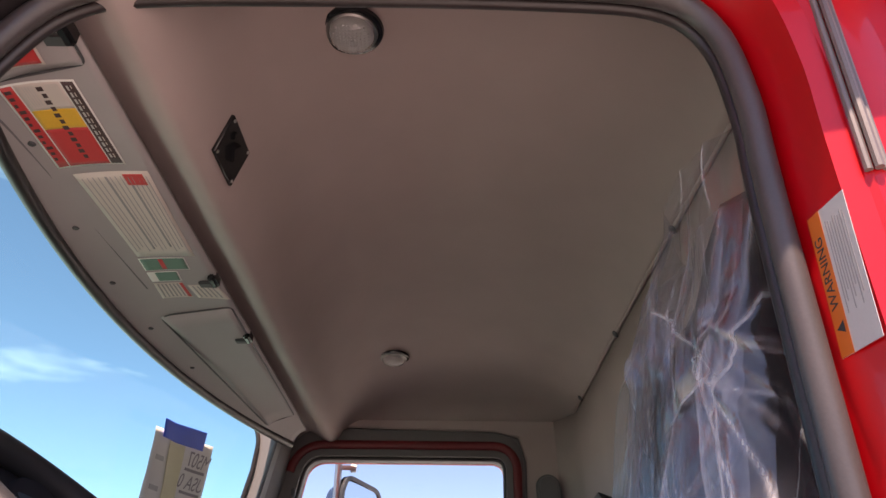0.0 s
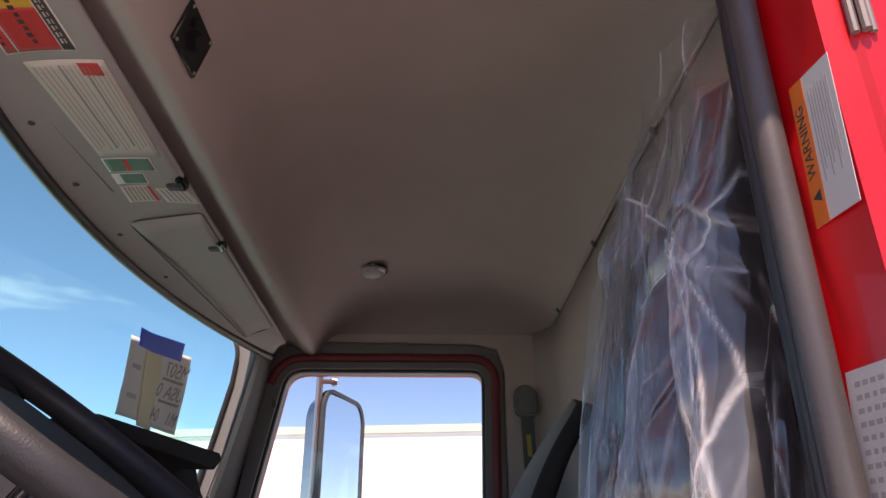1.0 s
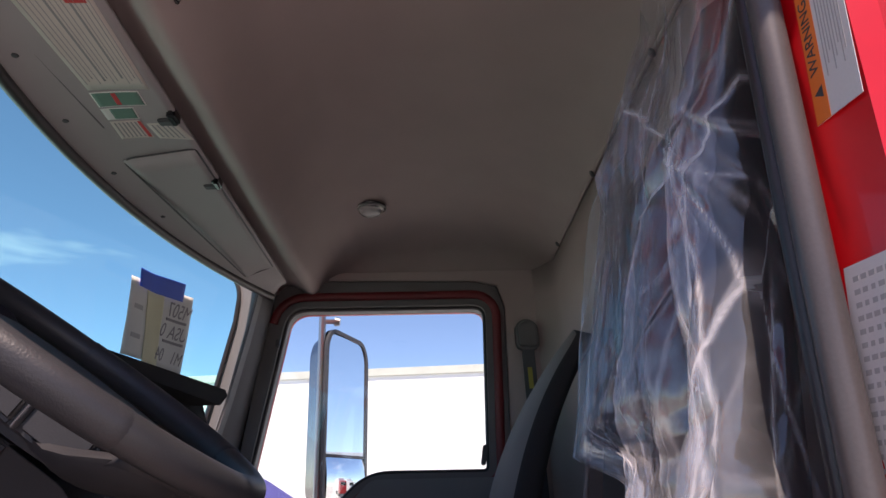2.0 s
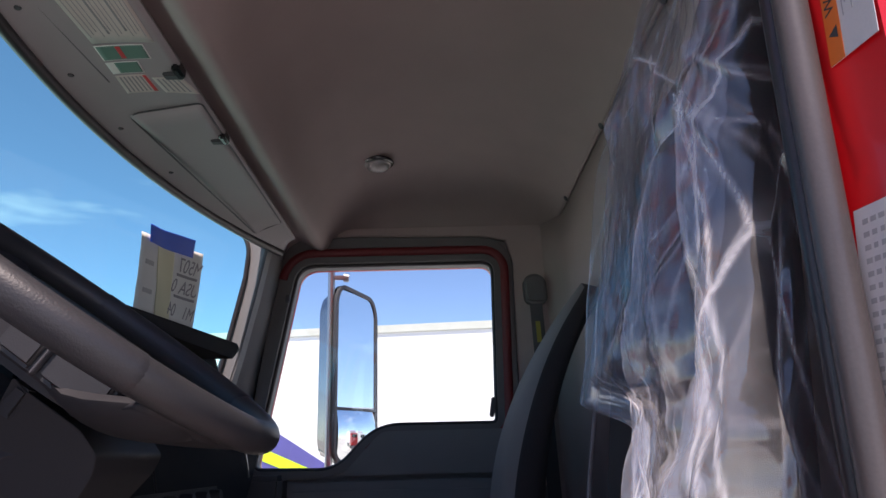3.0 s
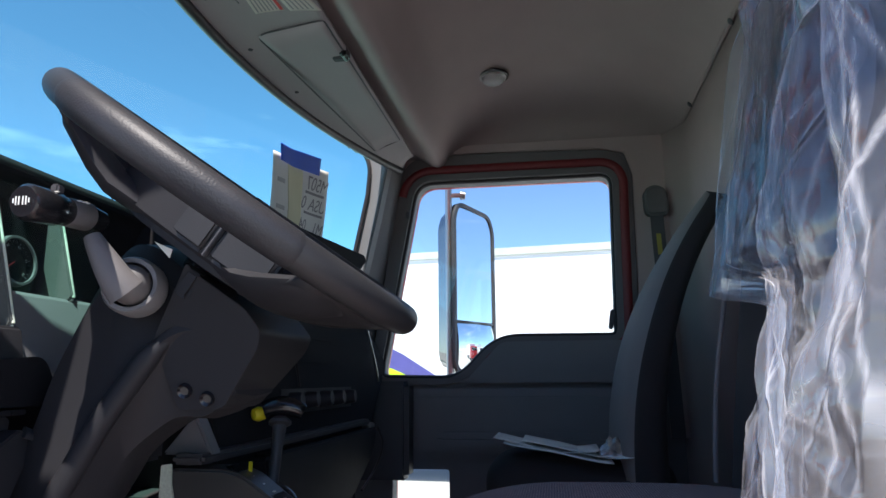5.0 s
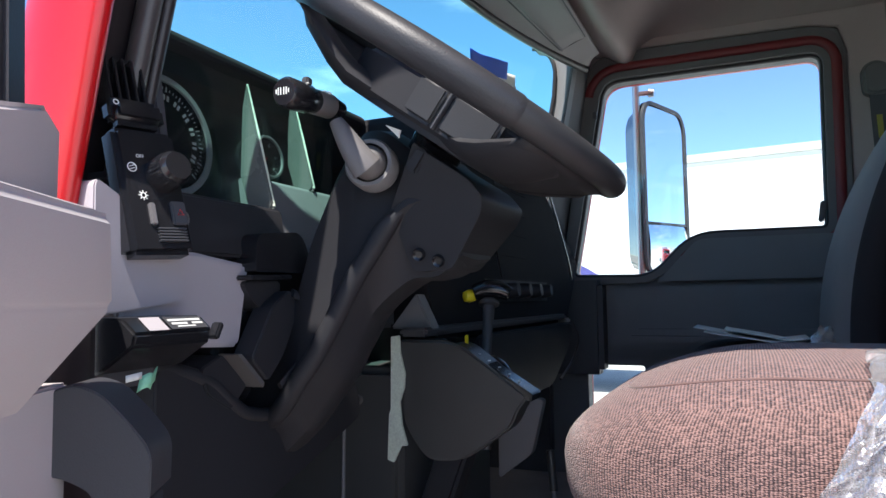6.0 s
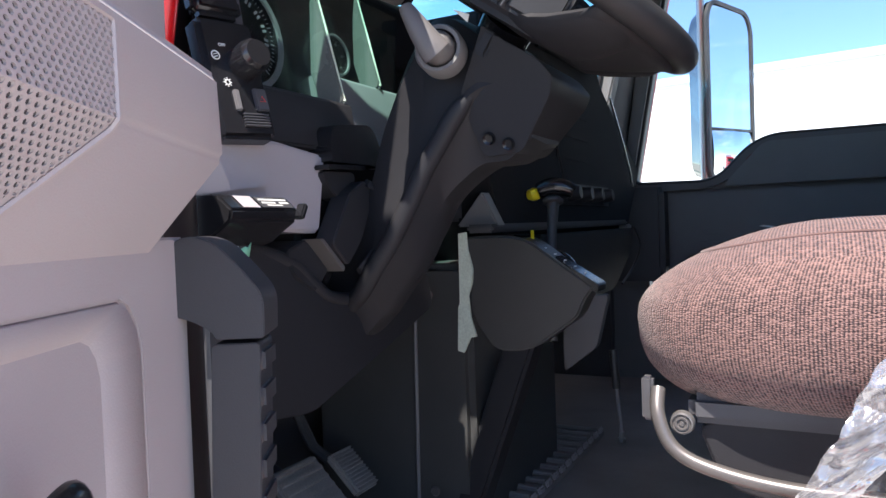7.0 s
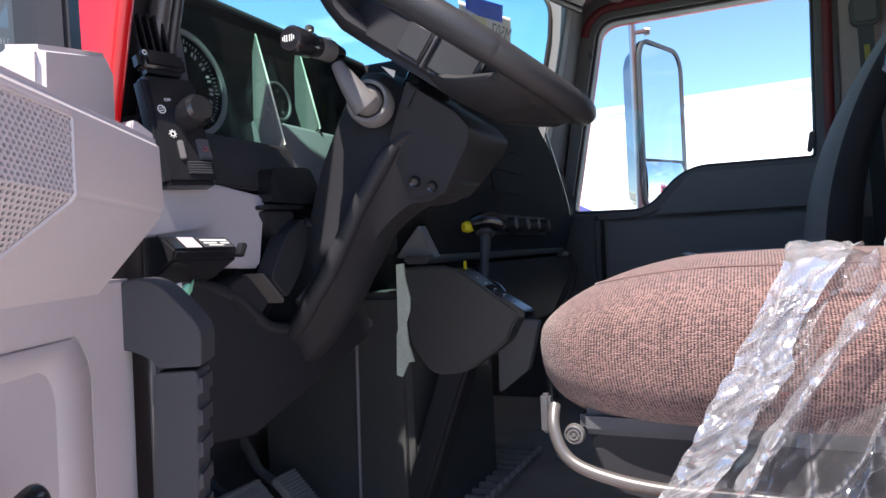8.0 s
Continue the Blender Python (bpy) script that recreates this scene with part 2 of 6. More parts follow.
def join(bm, one):
    if bm is None:
        return one
    me = bpy.data.meshes.new("tmp")
    one.to_mesh(me)
    one.free()
    bm.from_mesh(me)
    bpy.data.meshes.remove(me)
    return bm


def prism(outline, axis, lo, hi, rim=0.003, place=None, seg=2):
    """A flat outline pushed along an axis: (a, b) stand for the other two axes in order."""
    bm = bmesh.new()
    order = {"x": lambda a, b, c: (c, a, b), "y": lambda a, b, c: (a, c, b), "z": lambda a, b, c: (a, b, c)}[axis]
    vs = [bm.verts.new(order(a, b, lo)) for a, b in outline]
    f = bm.faces.new(vs)
    got = bmesh.ops.extrude_face_region(bm, geom=[f])
    shift = Vector(order(0, 0, hi - lo))
    bmesh.ops.translate(bm, verts=[v for v in got["geom"] if isinstance(v, bmesh.types.BMVert)], vec=shift)
    bmesh.ops.recalc_face_normals(bm, faces=bm.faces)
    bevel(bm, rim, seg)
    if place:
        bm.transform(place)
    return bm


def rounded(outline, radius, steps=6):
    """The outline with its corners rounded; radius may be a list."""
    out, k = [], len(outline)
    for i, p in enumerate(outline):
        r = radius[i] if isinstance(radius, (list, tuple)) else radius
        p, a, c = Vector(p), Vector(outline[i - 1]), Vector(outline[(i + 1) % k])
        u, v = (a - p), (c - p)
        cut = min(r, u.length * 0.49, v.length * 0.49)
        if cut < 1e-5:
            out.append(tuple(p))
            continue
        s, e = p + u.normalized() * cut, p + v.normalized() * cut
        for j in range(steps + 1):
            t = j / steps
            out.append(tuple((1 - t) ** 2 * s + 2 * t * (1 - t) * p + t * t * e))
    return out


def holed(outer, holes, axis, lo, hi, place=None):
    """A flat plate with openings right through it."""
    bm = bmesh.new()
    order = {"x": lambda a, b, c: (c, a, b), "y": lambda a, b, c: (a, c, b), "z": lambda a, b, c: (a, b, c)}[axis]
    edges = []
    for ring in (outer, *holes):
        vs = [bm.verts.new(order(a, b, lo)) for a, b in ring]
        edges += [bm.edges.new((vs[i - 1], vs[i])) for i in range(len(vs))]
    bmesh.ops.triangle_fill(bm, edges=edges, use_beauty=True, use_dissolve=False)
    got = bmesh.ops.extrude_face_region(bm, geom=bm.faces[:])
    bmesh.ops.translate(bm, verts=[v for v in got["geom"] if isinstance(v, bmesh.types.BMVert)], vec=Vector(order(0, 0, hi - lo)))
    bmesh.ops.recalc_face_normals(bm, faces=bm.faces)
    if place:
        bm.transform(place)
    return bm


def smoothed(points, steps=6, closed=False):
    """A Catmull-Rom line through the points."""
    pts, out, k = [Vector(p) for p in points], [], len(points)
    for i in range(k if closed else k - 1):
        if closed:
            p0, p1, p2, p3 = (pts[(i + j) % k] for j in (-1, 0, 1, 2))
        else:
            p0, p1, p2, p3 = pts[max(i - 1, 0)], pts[i], pts[i + 1], pts[min(i + 2, k - 1)]
        for j in range(steps):
            t = j / steps
            out.append(0.5 * (2 * p1 + (p2 - p0) * t + (2 * p0 - 5 * p1 + 4 * p2 - p3) * t * t + (3 * p1 - p0 - 3 * p2 + p3) * t ** 3))
    if not closed:
        out.append(pts[-1])
    return out


def tube(points, r, n=12, closed=False, bm=None, flat=1.0, up=None):
    """A round bar along points. r: a number, or one for each point. flat: squashes it along the second direction."""
    bm = bm or bmesh.new()
    pts = [Vector(p) for p in points]
    k, rings, side = len(pts), [], None
    for i, p in enumerate(pts):
        a = pts[i - 1] if (i or closed) else p
        c = pts[(i + 1) % k] if (i < k - 1 or closed) else p
        way = (c - a).normalized()
        if side is None:
            side = (Vector(up) if up else (Vector((0, 0, 1)) if abs(way.z) < 0.9 else Vector((1, 0, 0))))
        side = (side - way * side.dot(way)).normalized()
        other = way.cross(side)
        rad = r[i] if isinstance(r, (list, tuple)) else r
        rings.append([bm.verts.new(p + side * rad * math.cos(2 * math.pi * j / n) + other * rad * flat * math.sin(2 * math.pi * j / n)) for j in range(n)])
    for i in range(k if closed else k - 1):
        a, c = rings[i], rings[(i + 1) % k]
        for j in range(n):
            bm.faces.new((a[j], a[(j + 1) % n], c[(j + 1) % n], c[j]))
    if not closed:
        bm.faces.new(rings[0][::-1])
        bm.faces.new(rings[-1])
    return bm


def lathe(profile, place, n=32, bm=None):
    """Turns (radius, height) pairs round the z axis and sets the result at a pose."""
    one = bmesh.new()
    rings = []
    for r, h in profile:
        if r < 1e-6:
            rings.append([one.verts.new((0, 0, h))])
        else:
            rings.append([one.verts.new((r * math.cos(2 * math.pi * j / n), r * math.sin(2 * math.pi * j / n), h)) for j in range(n)])
    for a, c in zip(rings, rings[1:]):
        for j in range(n):
            q = [a[j % len(a)], a[(j + 1) % len(a)], c[(j + 1) % len(c)], c[j % len(c)]]
            q = list(dict.fromkeys(q))
            if len(q) > 2:
                one.faces.new(q)
    one.transform(place)
    return join(bm, one)


def sheet(fn, nu, nv, bm=None):
    """A grid of places fn(u, v), u and v from 0 to 1."""
    bm = bm or bmesh.new()
    vs = [[bm.verts.new(fn(i / nu, j / nv)) for j in range(nv + 1)] for i in range(nu + 1)]
    for i in range(nu):
        for j in range(nv):
            bm.faces.new((vs[i][j], vs[i + 1][j], vs[i + 1][j + 1], vs[i][j + 1]))
    return bm


def thick(ob, depth, offset=1.0):
    md = ob.modifiers.new("depth", "SOLIDIFY")
    md.thickness, md.offset = depth, offset
    return ob


def steer(z, x=None):
    """A turn whose z axis points along z and whose x axis lies near x."""
    z = Vector(z).normalized()
    x = Vector(x) if x else (Vector((1, 0, 0)) if abs(z.x) < 0.9 else Vector((0, 1, 0)))
    x = (x - z * x.dot(z)).normalized()
    return Matrix((x, z.cross(x), z)).transposed().to_4x4()


def at(p, z=(0, 0, 1), x=None):
    return Matrix.Translation(p) @ steer(z, x)


def curve_of(points):
    """A smooth function through (x, y) pairs."""
    xs, ys = zip(*points)

    def f(v):
        if v <= xs[0]:
            return ys[0]
        if v >= xs[-1]:
            return ys[-1]
        i = next(j for j in range(len(xs) - 1) if xs[j] <= v <= xs[j + 1])
        t = (v - xs[i]) / (xs[i + 1] - xs[i])
        d = lambda j: (ys[min(j + 1, len(xs) - 1)] - ys[max(j - 1, 0)]) / (xs[min(j + 1, len(xs) - 1)] - xs[max(j - 1, 0)])
        h = xs[i + 1] - xs[i]
        return ((2 * t**3 - 3 * t**2 + 1) * ys[i] + (t**3 - 2 * t**2 + t) * h * d(i) + (-2 * t**3 + 3 * t**2) * ys[i + 1] + (t**3 - t**2) * h * d(i + 1))

    return f


def words(name, text, size, place, material, parent, label=""):
    """Raised lettering in the built-in font, its foot at the pose's origin."""
    cu = bpy.data.curves.new(name, "FONT")
    cu.body, cu.size, cu.extrude = text, size, 0.0002
    cu.align_x, cu.align_y = "CENTER", "CENTER"
    tmp = bpy.data.objects.new(name, cu)
    scene.collection.objects.link(tmp)
    dg = bpy.context.evaluated_depsgraph_get()
    me = bpy.data.meshes.new_from_object(tmp.evaluated_get(dg))
    bpy.data.objects.remove(tmp)
    bm = bmesh.new()
    bm.from_mesh(me)
    bpy.data.meshes.remove(me)
    bm.transform(place)
    return part(name, bm, material, parent, label, smooth=0)


def bars(rows, place, material, parent, name="print", height=0.001):
    """Lines of print that cannot be read: (x, y, width, height) bars on a flat label."""
    bm = bmesh.new()
    for x, y, w, h in rows:
        bm = box((x, y, 0), (w, h, 0.0003), None, 0, bm)
    bm.transform(place)
    return part(name, bm, material, parent, "", smooth=0)


# ---- ground, yard ----
bm = sheet(lambda u, v: (-400 + 800 * u, -400 + 800 * v, 0.0), 8, 8)
setting("ground", bm, M_GROUND, "pale concrete lorry yard", "ground")


def trailer(y, top):
    """A long box trailer that stands alongside."""
    ob = thing("box_trailer", (0, y, 0), "white box trailer with purple and lime stripes", "trailer")
    part("body", box((-1.0, y + 1.3, (1.15 + top) / 2), (15.0, 2.6, top - 1.15), None, 0.04), M_WHITE, ob)
    part("top_rail", box((-1.0, y - 0.015, top - 0.07), (15.0, 0.05, 0.14), None, 0.01), M_CREAM, ob, "cream top rail")
    part("bottom_rail", box((-1.0, y - 0.015, 1.2), (15.0, 0.05, 0.12), None, 0.01), M_GREYSTEEL, ob)
    part("stripe", prism([(-3.2, 2.5), (-2.75, 2.28), (-1.75, 1.66), (-2.5, 1.5), (-3.6, 1.9)], "y", y - 0.012, y - 0.004, 0), M_PURPLE, ob, "purple stripe")
    part("stripe", prism([(-3.3, 2.12), (-2.95, 2.02), (-2.0, 1.62), (-2.2, 1.52), (-3.3, 1.95)], "y", y - 0.022, y - 0.014, 0), M_LIME, ob, "lime stripe")
    for x in (-6.2, -4.9, 3.4, 4.7):
        part("wheel", lathe([(0.0, 0.02), (0.25, 0.0), (0.48, 0.0), (0.5, 0.03), (0.5, 0.25), (0.48, 0.28), (0, 0.28)], at((x, y + 0.05, 0.5), (0, 1, 0)), 24), M_RUBBER, ob)
    part("chassis", box((-1.0, y + 1.3, 0.95), (14.0, 1.1, 0.4), None, 0.02), M_GREYSTEEL, ob)
    ob.rotation_euler = (0, 0, radians(-7))


trailer(12.7, 4.13)


def parked_lorry(x, y, paint_of, label):
    ob = thing("parked_lorry", (x, y, 0), label, "lorry", "lorries in the yard")
    part("cab", prism(rounded([(x - 1.1, 0.6), (x + 1.0, 0.6), (x + 1.0, 2.9), (x - 0.8, 2.9), (x - 1.1, 1.7)], 0.15), "y", y - 1.2, y + 1.2, 0.05), paint_of, ob)
    part("windscreen", box((x - 0.98, y, 2.25), (0.06, 2.0, 0.8), None, 0.01), M_GLOSS, ob)
    part("body", box((x + 4.0, y, 2.2), (5.6, 2.4, 2.6), None, 0.03), M_WHITE, ob)
    for dx in (0.0, 4.0, 5.3):
        for dy in (-1.05, 0.8):
            part("wheel", lathe([(0.0, 0.02), (0.25, 0.0), (0.48, 0.0), (0.5, 0.03), (0.5, 0.25), (0, 0.25)], at((x + dx, y + dy, 0.5), (0, 1, 0)), 20), M_RUBBER, ob)


for x, y, mt, lb in ((16, 9, M_RED, "red lorry parked in the yard"), (17, 13, M_WHITE, "white lorry parked in the yard"), (24, 17.5, M_BLUE, "blue lorry parked in the yard"), (30, 24, M_WHITE, "white lorry parked in the yard")):
    parked_lorry(x, y, mt, lb)

# ---- cab shell ----
FLOOR = 1.05
setting("floor", box((-0.35, 1.97, FLOOR - 0.03), (1.9, 2.36, 0.06), None, 0.0), M_MAT, "black rubber cab floor", "floor")

rise = curve_of([(-0.575, 2.704), (-0.548, 2.702), (-0.532, 2.699), (-0.515, 2.690), (-0.498, 2.679), (-0.480, 2.667), (-0.465, 2.660), (-0.450, 2.658), (-0.437, 2.664), (-0.424, 2.680), (-0.408, 2.712), (-0.390, 2.746), (-0.36, 2.788), (-0.32, 2.824), (-0.26, 2.858), (-0.1, 2.888), (0.1, 2.89), (0.28, 2.872), (0.40, 2.835), (0.46, 2.79), (0.49, 2.755)])


def ease(t):
    t = max(0.0, min(1.0, t))
    return t * t * (3 - 2 * t)


def roof(x, y):
    z = rise(x)
    near, far = 1 - math.sqrt(max(0, 1 - (1 - min(1, (y - 0.86) / 0.22)) ** 2)), 1 - math.sqrt(max(0, 1 - (1 - min(1, (3.12 - y) / 0.30)) ** 2))
    z += (2.66 - z) * near if z > 2.66 else 0
    z += (2.72 - z) * far if z > 2.72 else 0
    return z + 0.030 * (1 - (y - 1.18) / 1.1) * ease((z - 2.70) / 0.12) + 0.003 * noise.noise((x * 5, y * 5, 0.3))


bm = sheet(lambda u, v: (-0.575 + 1.065 * u ** 1.4, 0.86 + 2.26 * v, roof(-0.575 + 1.065 * u ** 1.4, 0.86 + 2.26 * v)), 120, 90)
thick(setting("ceiling", bm, M_LINER, "moulded grey vinyl headliner", "ceiling", 60), 0.02, 1.0)
bm = prism([(-0.62, 2.80), (-0.60, 2.95), (-0.30, 3.01), (0.30, 3.03), (0.60, 2.97), (0.62, 2.86), (0.60, 2.86), (0.58, 2.94), (0.30, 3.00), (-0.30, 2.98), (-0.58, 2.92), (-0.60, 2.79)], "y", 0.84, 3.19, 0.0)
setting("roof", bm, M_RED, "red painted cab roof", "roof")
# overhang out of view, added to keep the sun off the upper film
bm = prism(rounded([(0.66, 2.765), (0.66, 2.742), (0.67, 2.735), (0.835, 2.735), (0.835, 2.84), (0.76, 2.83)], 0.012, 3), "x", -0.52, 0.64, 0.0)
setting("trim_roof_shade", bm, M_RED, "unseen red roof overhang, added for its shade", "roof edge")

# rear wall, with its rounded corner to the passenger side
bm = sheet(lambda u, v: (0.492 + 0.05 * v - 0.10 * max(0, (u - 0.9) / 0.1) ** 2, 0.84 + 2.28 * u, 2.755 - 1.73 * v), 60, 12)
thick(setting("wall_rear", bm, M_LINER, "grey padded rear wall of the cab", "wall", 60), 0.03, 1.0)
setting("trim_rear_seam", tube([(0.488, 0.95, 2.757), (0.486, 2.0, 2.76), (0.488, 2.86, 2.752)], 0.0050, 8), M_LINER, "grey piped seam between headliner and rear wall", "trim")
for y in (1.6, 2.18, 2.766, 1.15):
    ob = thing("trim_clip", (0.48, y, 2.752), "dark plastic push clip in the headliner seam", "clip", "clips along the rear seam")
    part("head", lathe([(0, 0.006), (0.008, 0.005), (0.011, 0.002), (0.011, 0.0), (0.0, 0.0)], at((0.482, y, 2.752), (-0.8, 0, -0.6)), 14), M_DARK, ob)

# ---- passenger side: door with its stepped window ----
WIN = rounded([(-0.545, 2.605), (0.229, 2.605), (0.219, 1.978), (-0.235, 1.980), (-0.385, 1.822), (-0.69, 1.828)], [0.07, 0.05, 0.02, 0.09, 0.07, 0.03], 7)
KNEE = rounded([(-0.645, 1.478), (-0.425, 1.478), (-0.425, 1.215), (-0.645, 1.215)], 0.012, 3)
door = thing("door_2", (0, 3.1, 1.1), "closed passenger door with a stepped window", "door", "", "structure")
part("panel", holed([(-0.80, 1.02), (0.56, 1.02), (0.56, 2.76), (-0.58, 2.76), (-0.72, 2.2), (-0.80, 1.85)], [WIN, KNEE], "y", 3.095, 3.165), M_TRIM, door)
part("outer_skin", holed([(-0.85, 0.95), (0.62, 0.95), (0.62, 2.9), (-0.60, 2.9), (-0.78, 2.2), (-0.85, 1.85)], [WIN, KNEE], "y", 3.17, 3.19), M_RED, door, "red painted outer skin")


def grown(ring, d):
    """The ring pushed outward from its middle line by d."""
    out, k = [], len(ring)
    area = sum(ring[i - 1][0] * ring[i][1] - ring[i][0] * ring[i - 1][1] for i in range(k))
    for i in range(k):
        t = (Vector(ring[(i + 1) % k]) - Vector(ring[i - 1])).normalized()
        nrm = Vector((t.y, -t.x)) * (1 if area > 0 else -1)
        out.append(tuple(Vector(ring[i]) + nrm * d))
    return out


FRAME = rounded([(-0.60, 2.715), (0.295, 2.70), (0.305, 1.90), (-0.2, 1.90), (-0.40, 1.795), (-0.735, 1.795)], [0.12, 0.11, 0.03, 0.05, 0.05, 0.03], 7)
part("window_frame", bevel(holed(FRAME, [grown(WIN, 0.004)], "y", 3.062, 3.094), 0.006), M_SURROUND, door, "black window surround")
part("upper_trim", bevel(holed([(-0.745, 1.97), (-0.640, 2.45), (-0.575, 2.755), (0.555, 2.755), (0.555, 1.60), (0.305, 1.60), (0.312, 2.60), (0.285, 2.69), (0.19, 2.712), (-0.50, 2.725), (-0.585, 2.68), (-0.62, 2.60)], [], "y", 3.074, 3.0935), 0.004), M_LINER, door, "grey vinyl trim round the window")
UPPER = [(x, 3.057, z) for x, z in grown(WIN, 0.045) if z > 1.88]
k = max(range(len(UPPER)), key=lambda i: (Vector(UPPER[i]) - Vector(UPPER[i - 1])).length)
part("weatherstrip", tube(UPPER[k:] + UPPER[:k], 0.009, 12, flat=1.9, up=(0, 1, 0)), M_REDDULL, door, "thin red painted edge inside the window surround")
part("seal", tube([(x, 3.09, z) for x, z in WIN], 0.008, 8, True), M_RUBBER, door)
glass = part("pane", prism(grown(WIN, 0.006), "y", 3.128, 3.132, 0), M_GLASS, door, "clear side glass")
glass.visible_shadow = False
glass = part("pane", prism(grown(KNEE, 0.004), "y", 3.128, 3.132, 0), M_GLASS, door, "small low kerb window")
glass.visible_shadow = False
part("door_card", box((-0.08, 3.06, 1.65), (0.94, 0.07, 0.26), None, 0.03, None, 4), M_TRIM, door, "padded grey door card")
part("armrest", box((-0.06, 3.03, 1.585), (0.80, 0.09, 0.075), None, 0.025, None, 4), M_TRIM, door)
part("card_upper", prism(rounded([(-0.36, 1.80), (0.30, 1.80), (0.30, 1.955), (-0.215, 1.955)], 0.03), "y", 3.045, 3.08, 0.012), M_TRIM, door)
part("latch", box((0.205, 3.085, 2.035), (0.018, 0.02, 0.075), Matrix.Rotation(0.15, 3, "Y"), 0.004), M_DARK, door, "small black window latch")
part("latch", box((-0.578, 3.05, 2.465), (0.016, 0.02, 0.03), None, 0.003), M_DARK, door)

# rounded upper corner of the windscreen
bend = [Vector((-0.756 + 0.084 * math.sin(radians(a)), 2.80, 2.578 + 0.104 * math.cos(radians(a)))) for a in range(0, 97, 8)] + [Vector((-0.679, 2.80, 2.49)), Vector((-0.704, 2.80, 2.37)), Vector((-0.740, 2.80, 2.20)), Vector((-0.797, 2.80, 1.95))]
outer = [(p.x, p.z) for p in bend]
setting("trim_windscreen_corner", prism(outer + [(-0.757, 1.95), (-0.690, 2.20), (-0.640, 2.42), (-0.605, 2.60), (-0.60, 2.72), (-0.756, 2.74)], "y", 2.806, 2.88, 0.006), M_TRIM, "grey pillar trim with the windscreen's rounded corner", "trim")
setting("seal_windscreen_corner", tube([p + Vector((0, -0.004, 0)) for p in bend], 0.008, 8), M_RUBBER, "black rubber round the windscreen corner", "seal")
# pillar between windscreen and passenger window
edge_a = smoothed([(-0.635, 2.80, 2.70), (-0.655, 2.90, 2.63), (-0.70, 2.905, 2.45), (-0.776, 2.90, 2.194), (-0.86, 2.90, 1.88)], 6)
edge_b = smoothed([(-0.56, 3.09, 2.77), (-0.595, 3.09, 2.70), (-0.635, 3.09, 2.45), (-0.69, 3.09, 2.15), (-0.745, 3.09, 1.80)], 6)


def pillar(u, v):
    i = min(int(round(u * 24)), 24)
    p = edge_a[i].lerp(edge_b[i], v)
    return p + Vector((0.35, -0.55, 0)).normalized() * 0.035 * math.sin(math.pi * v) ** 0.7


thick(setting("trim_pillar_passenger", sheet(pillar, 24, 10), M_TRIM, "grey moulded windscreen pillar trim", "pillar", 60), 0.02, 1.0)
setting("seal_windscreen", tube(edge_a, 0.011, 8), M_RUBBER, "black windscreen rubber at the pillar", "seal")
ob = thing("grab_handle", (-0.66, 2.93, 2.4), "slim black grab bar on the windscreen pillar", "grab handle")
part("bar", tube(smoothed([(-0.655, 2.93, 2.585), (-0.66, 2.90, 2.55), (-0.70, 2.89, 2.36), (-0.735, 2.90, 2.22), (-0.735, 2.93, 2.19)], 5), 0.010, 8), M_TRIM, ob)


def screen_x(y, z):
    return -0.82 + 0.17 * ((y - 1.85) / 1.05) ** 2 + 0.28 * (z - 2.635)


bm = sheet(lambda u, v: (screen_x(0.87 + 2.05 * u, 1.98 + 0.70 * v), 0.87 + 2.05 * u, 1.98 + 0.70 * v), 24, 6)
tagged(part("window_1", bm, M_SCREEN), "curved tinted windscreen", "windscreen", "", "structure")


# ---- overhead console ----
def lip(y):
    return -0.765 + 0.13 * ((y - 1.78) / 0.9) ** 2


def console_z(x, y):
    t = (x + 0.522) / (lip(y) + 0.522)
    return 2.656 - 0.022 * t - 0.034 * t ** 3


ob_con = thing("overhead_console", (-0.64, 1.9, 2.62), "grey overhead console above the windscreen, carrying decals", "console")
bm = sheet(lambda u, v: ((lambda y, t: (-0.522 + (lip(y) + 0.522) * t, y, console_z(-0.522 + (lip(y) + 0.522) * t, y)))(0.88 + 2.0 * v, u)), 14, 60)
thick(part("panel", bm, M_CONSOLE, ob_con, "", 60), 0.012, 1.0)
part("front_edge", tube([(lip(0.88 + 0.05 * i) - 0.004, 0.88 + 0.05 * i, 2.603) for i in range(41)], 0.014, 10), M_RUBBER, ob_con, "black rubber edge along the windscreen")
part("closing_strip", sheet(lambda u, v: (lip(0.88 + 2.0 * v) - 0.006 + (-0.61 - lip(0.88 + 2.0 * v)) * u, 0.88 + 2.0 * v, 2.607 + 0.20 * u ** 0.7), 3, 40), M_RUBBER, ob_con)
part("crease", tube([(-0.672 - 0.01 * math.sin(i / 12 * 3.1), 0.98 + 0.07 * i, console_z(-0.675, 0.98 + 0.07 * i) - 0.0005) for i in range(11)], 0.0018, 6), M_TRIM, ob_con)
for y in (1.155, 1.40, 1.62, 1.86, 2.13):
    x = lip(y) + 0.035
    part("screw", lathe([(0, 0.003), (0.005, 0.0025), (0.007, 0.0), (0.0, 0.0)], at((x, y, console_z(x, y) - 0.0005), (0, 0, -1)), 12), M_DARK, ob_con)
for k, (a, c) in enumerate(((0.90, 1.015), (1.822, 2.68))):
    ring = rounded([(-0.685 - 0.008 * k, a), (-0.532, a), (-0.534, c), (-0.655 + 0.037 * k, c)], [0.02, 0.012, 0.01, 0.02], 4)
    part("gap", tube([(x, y, console_z(x, y) - 0.001) for x, y in grown(ring, 0.0025)], 0.0022, 6, True), M_DARK, ob_con)
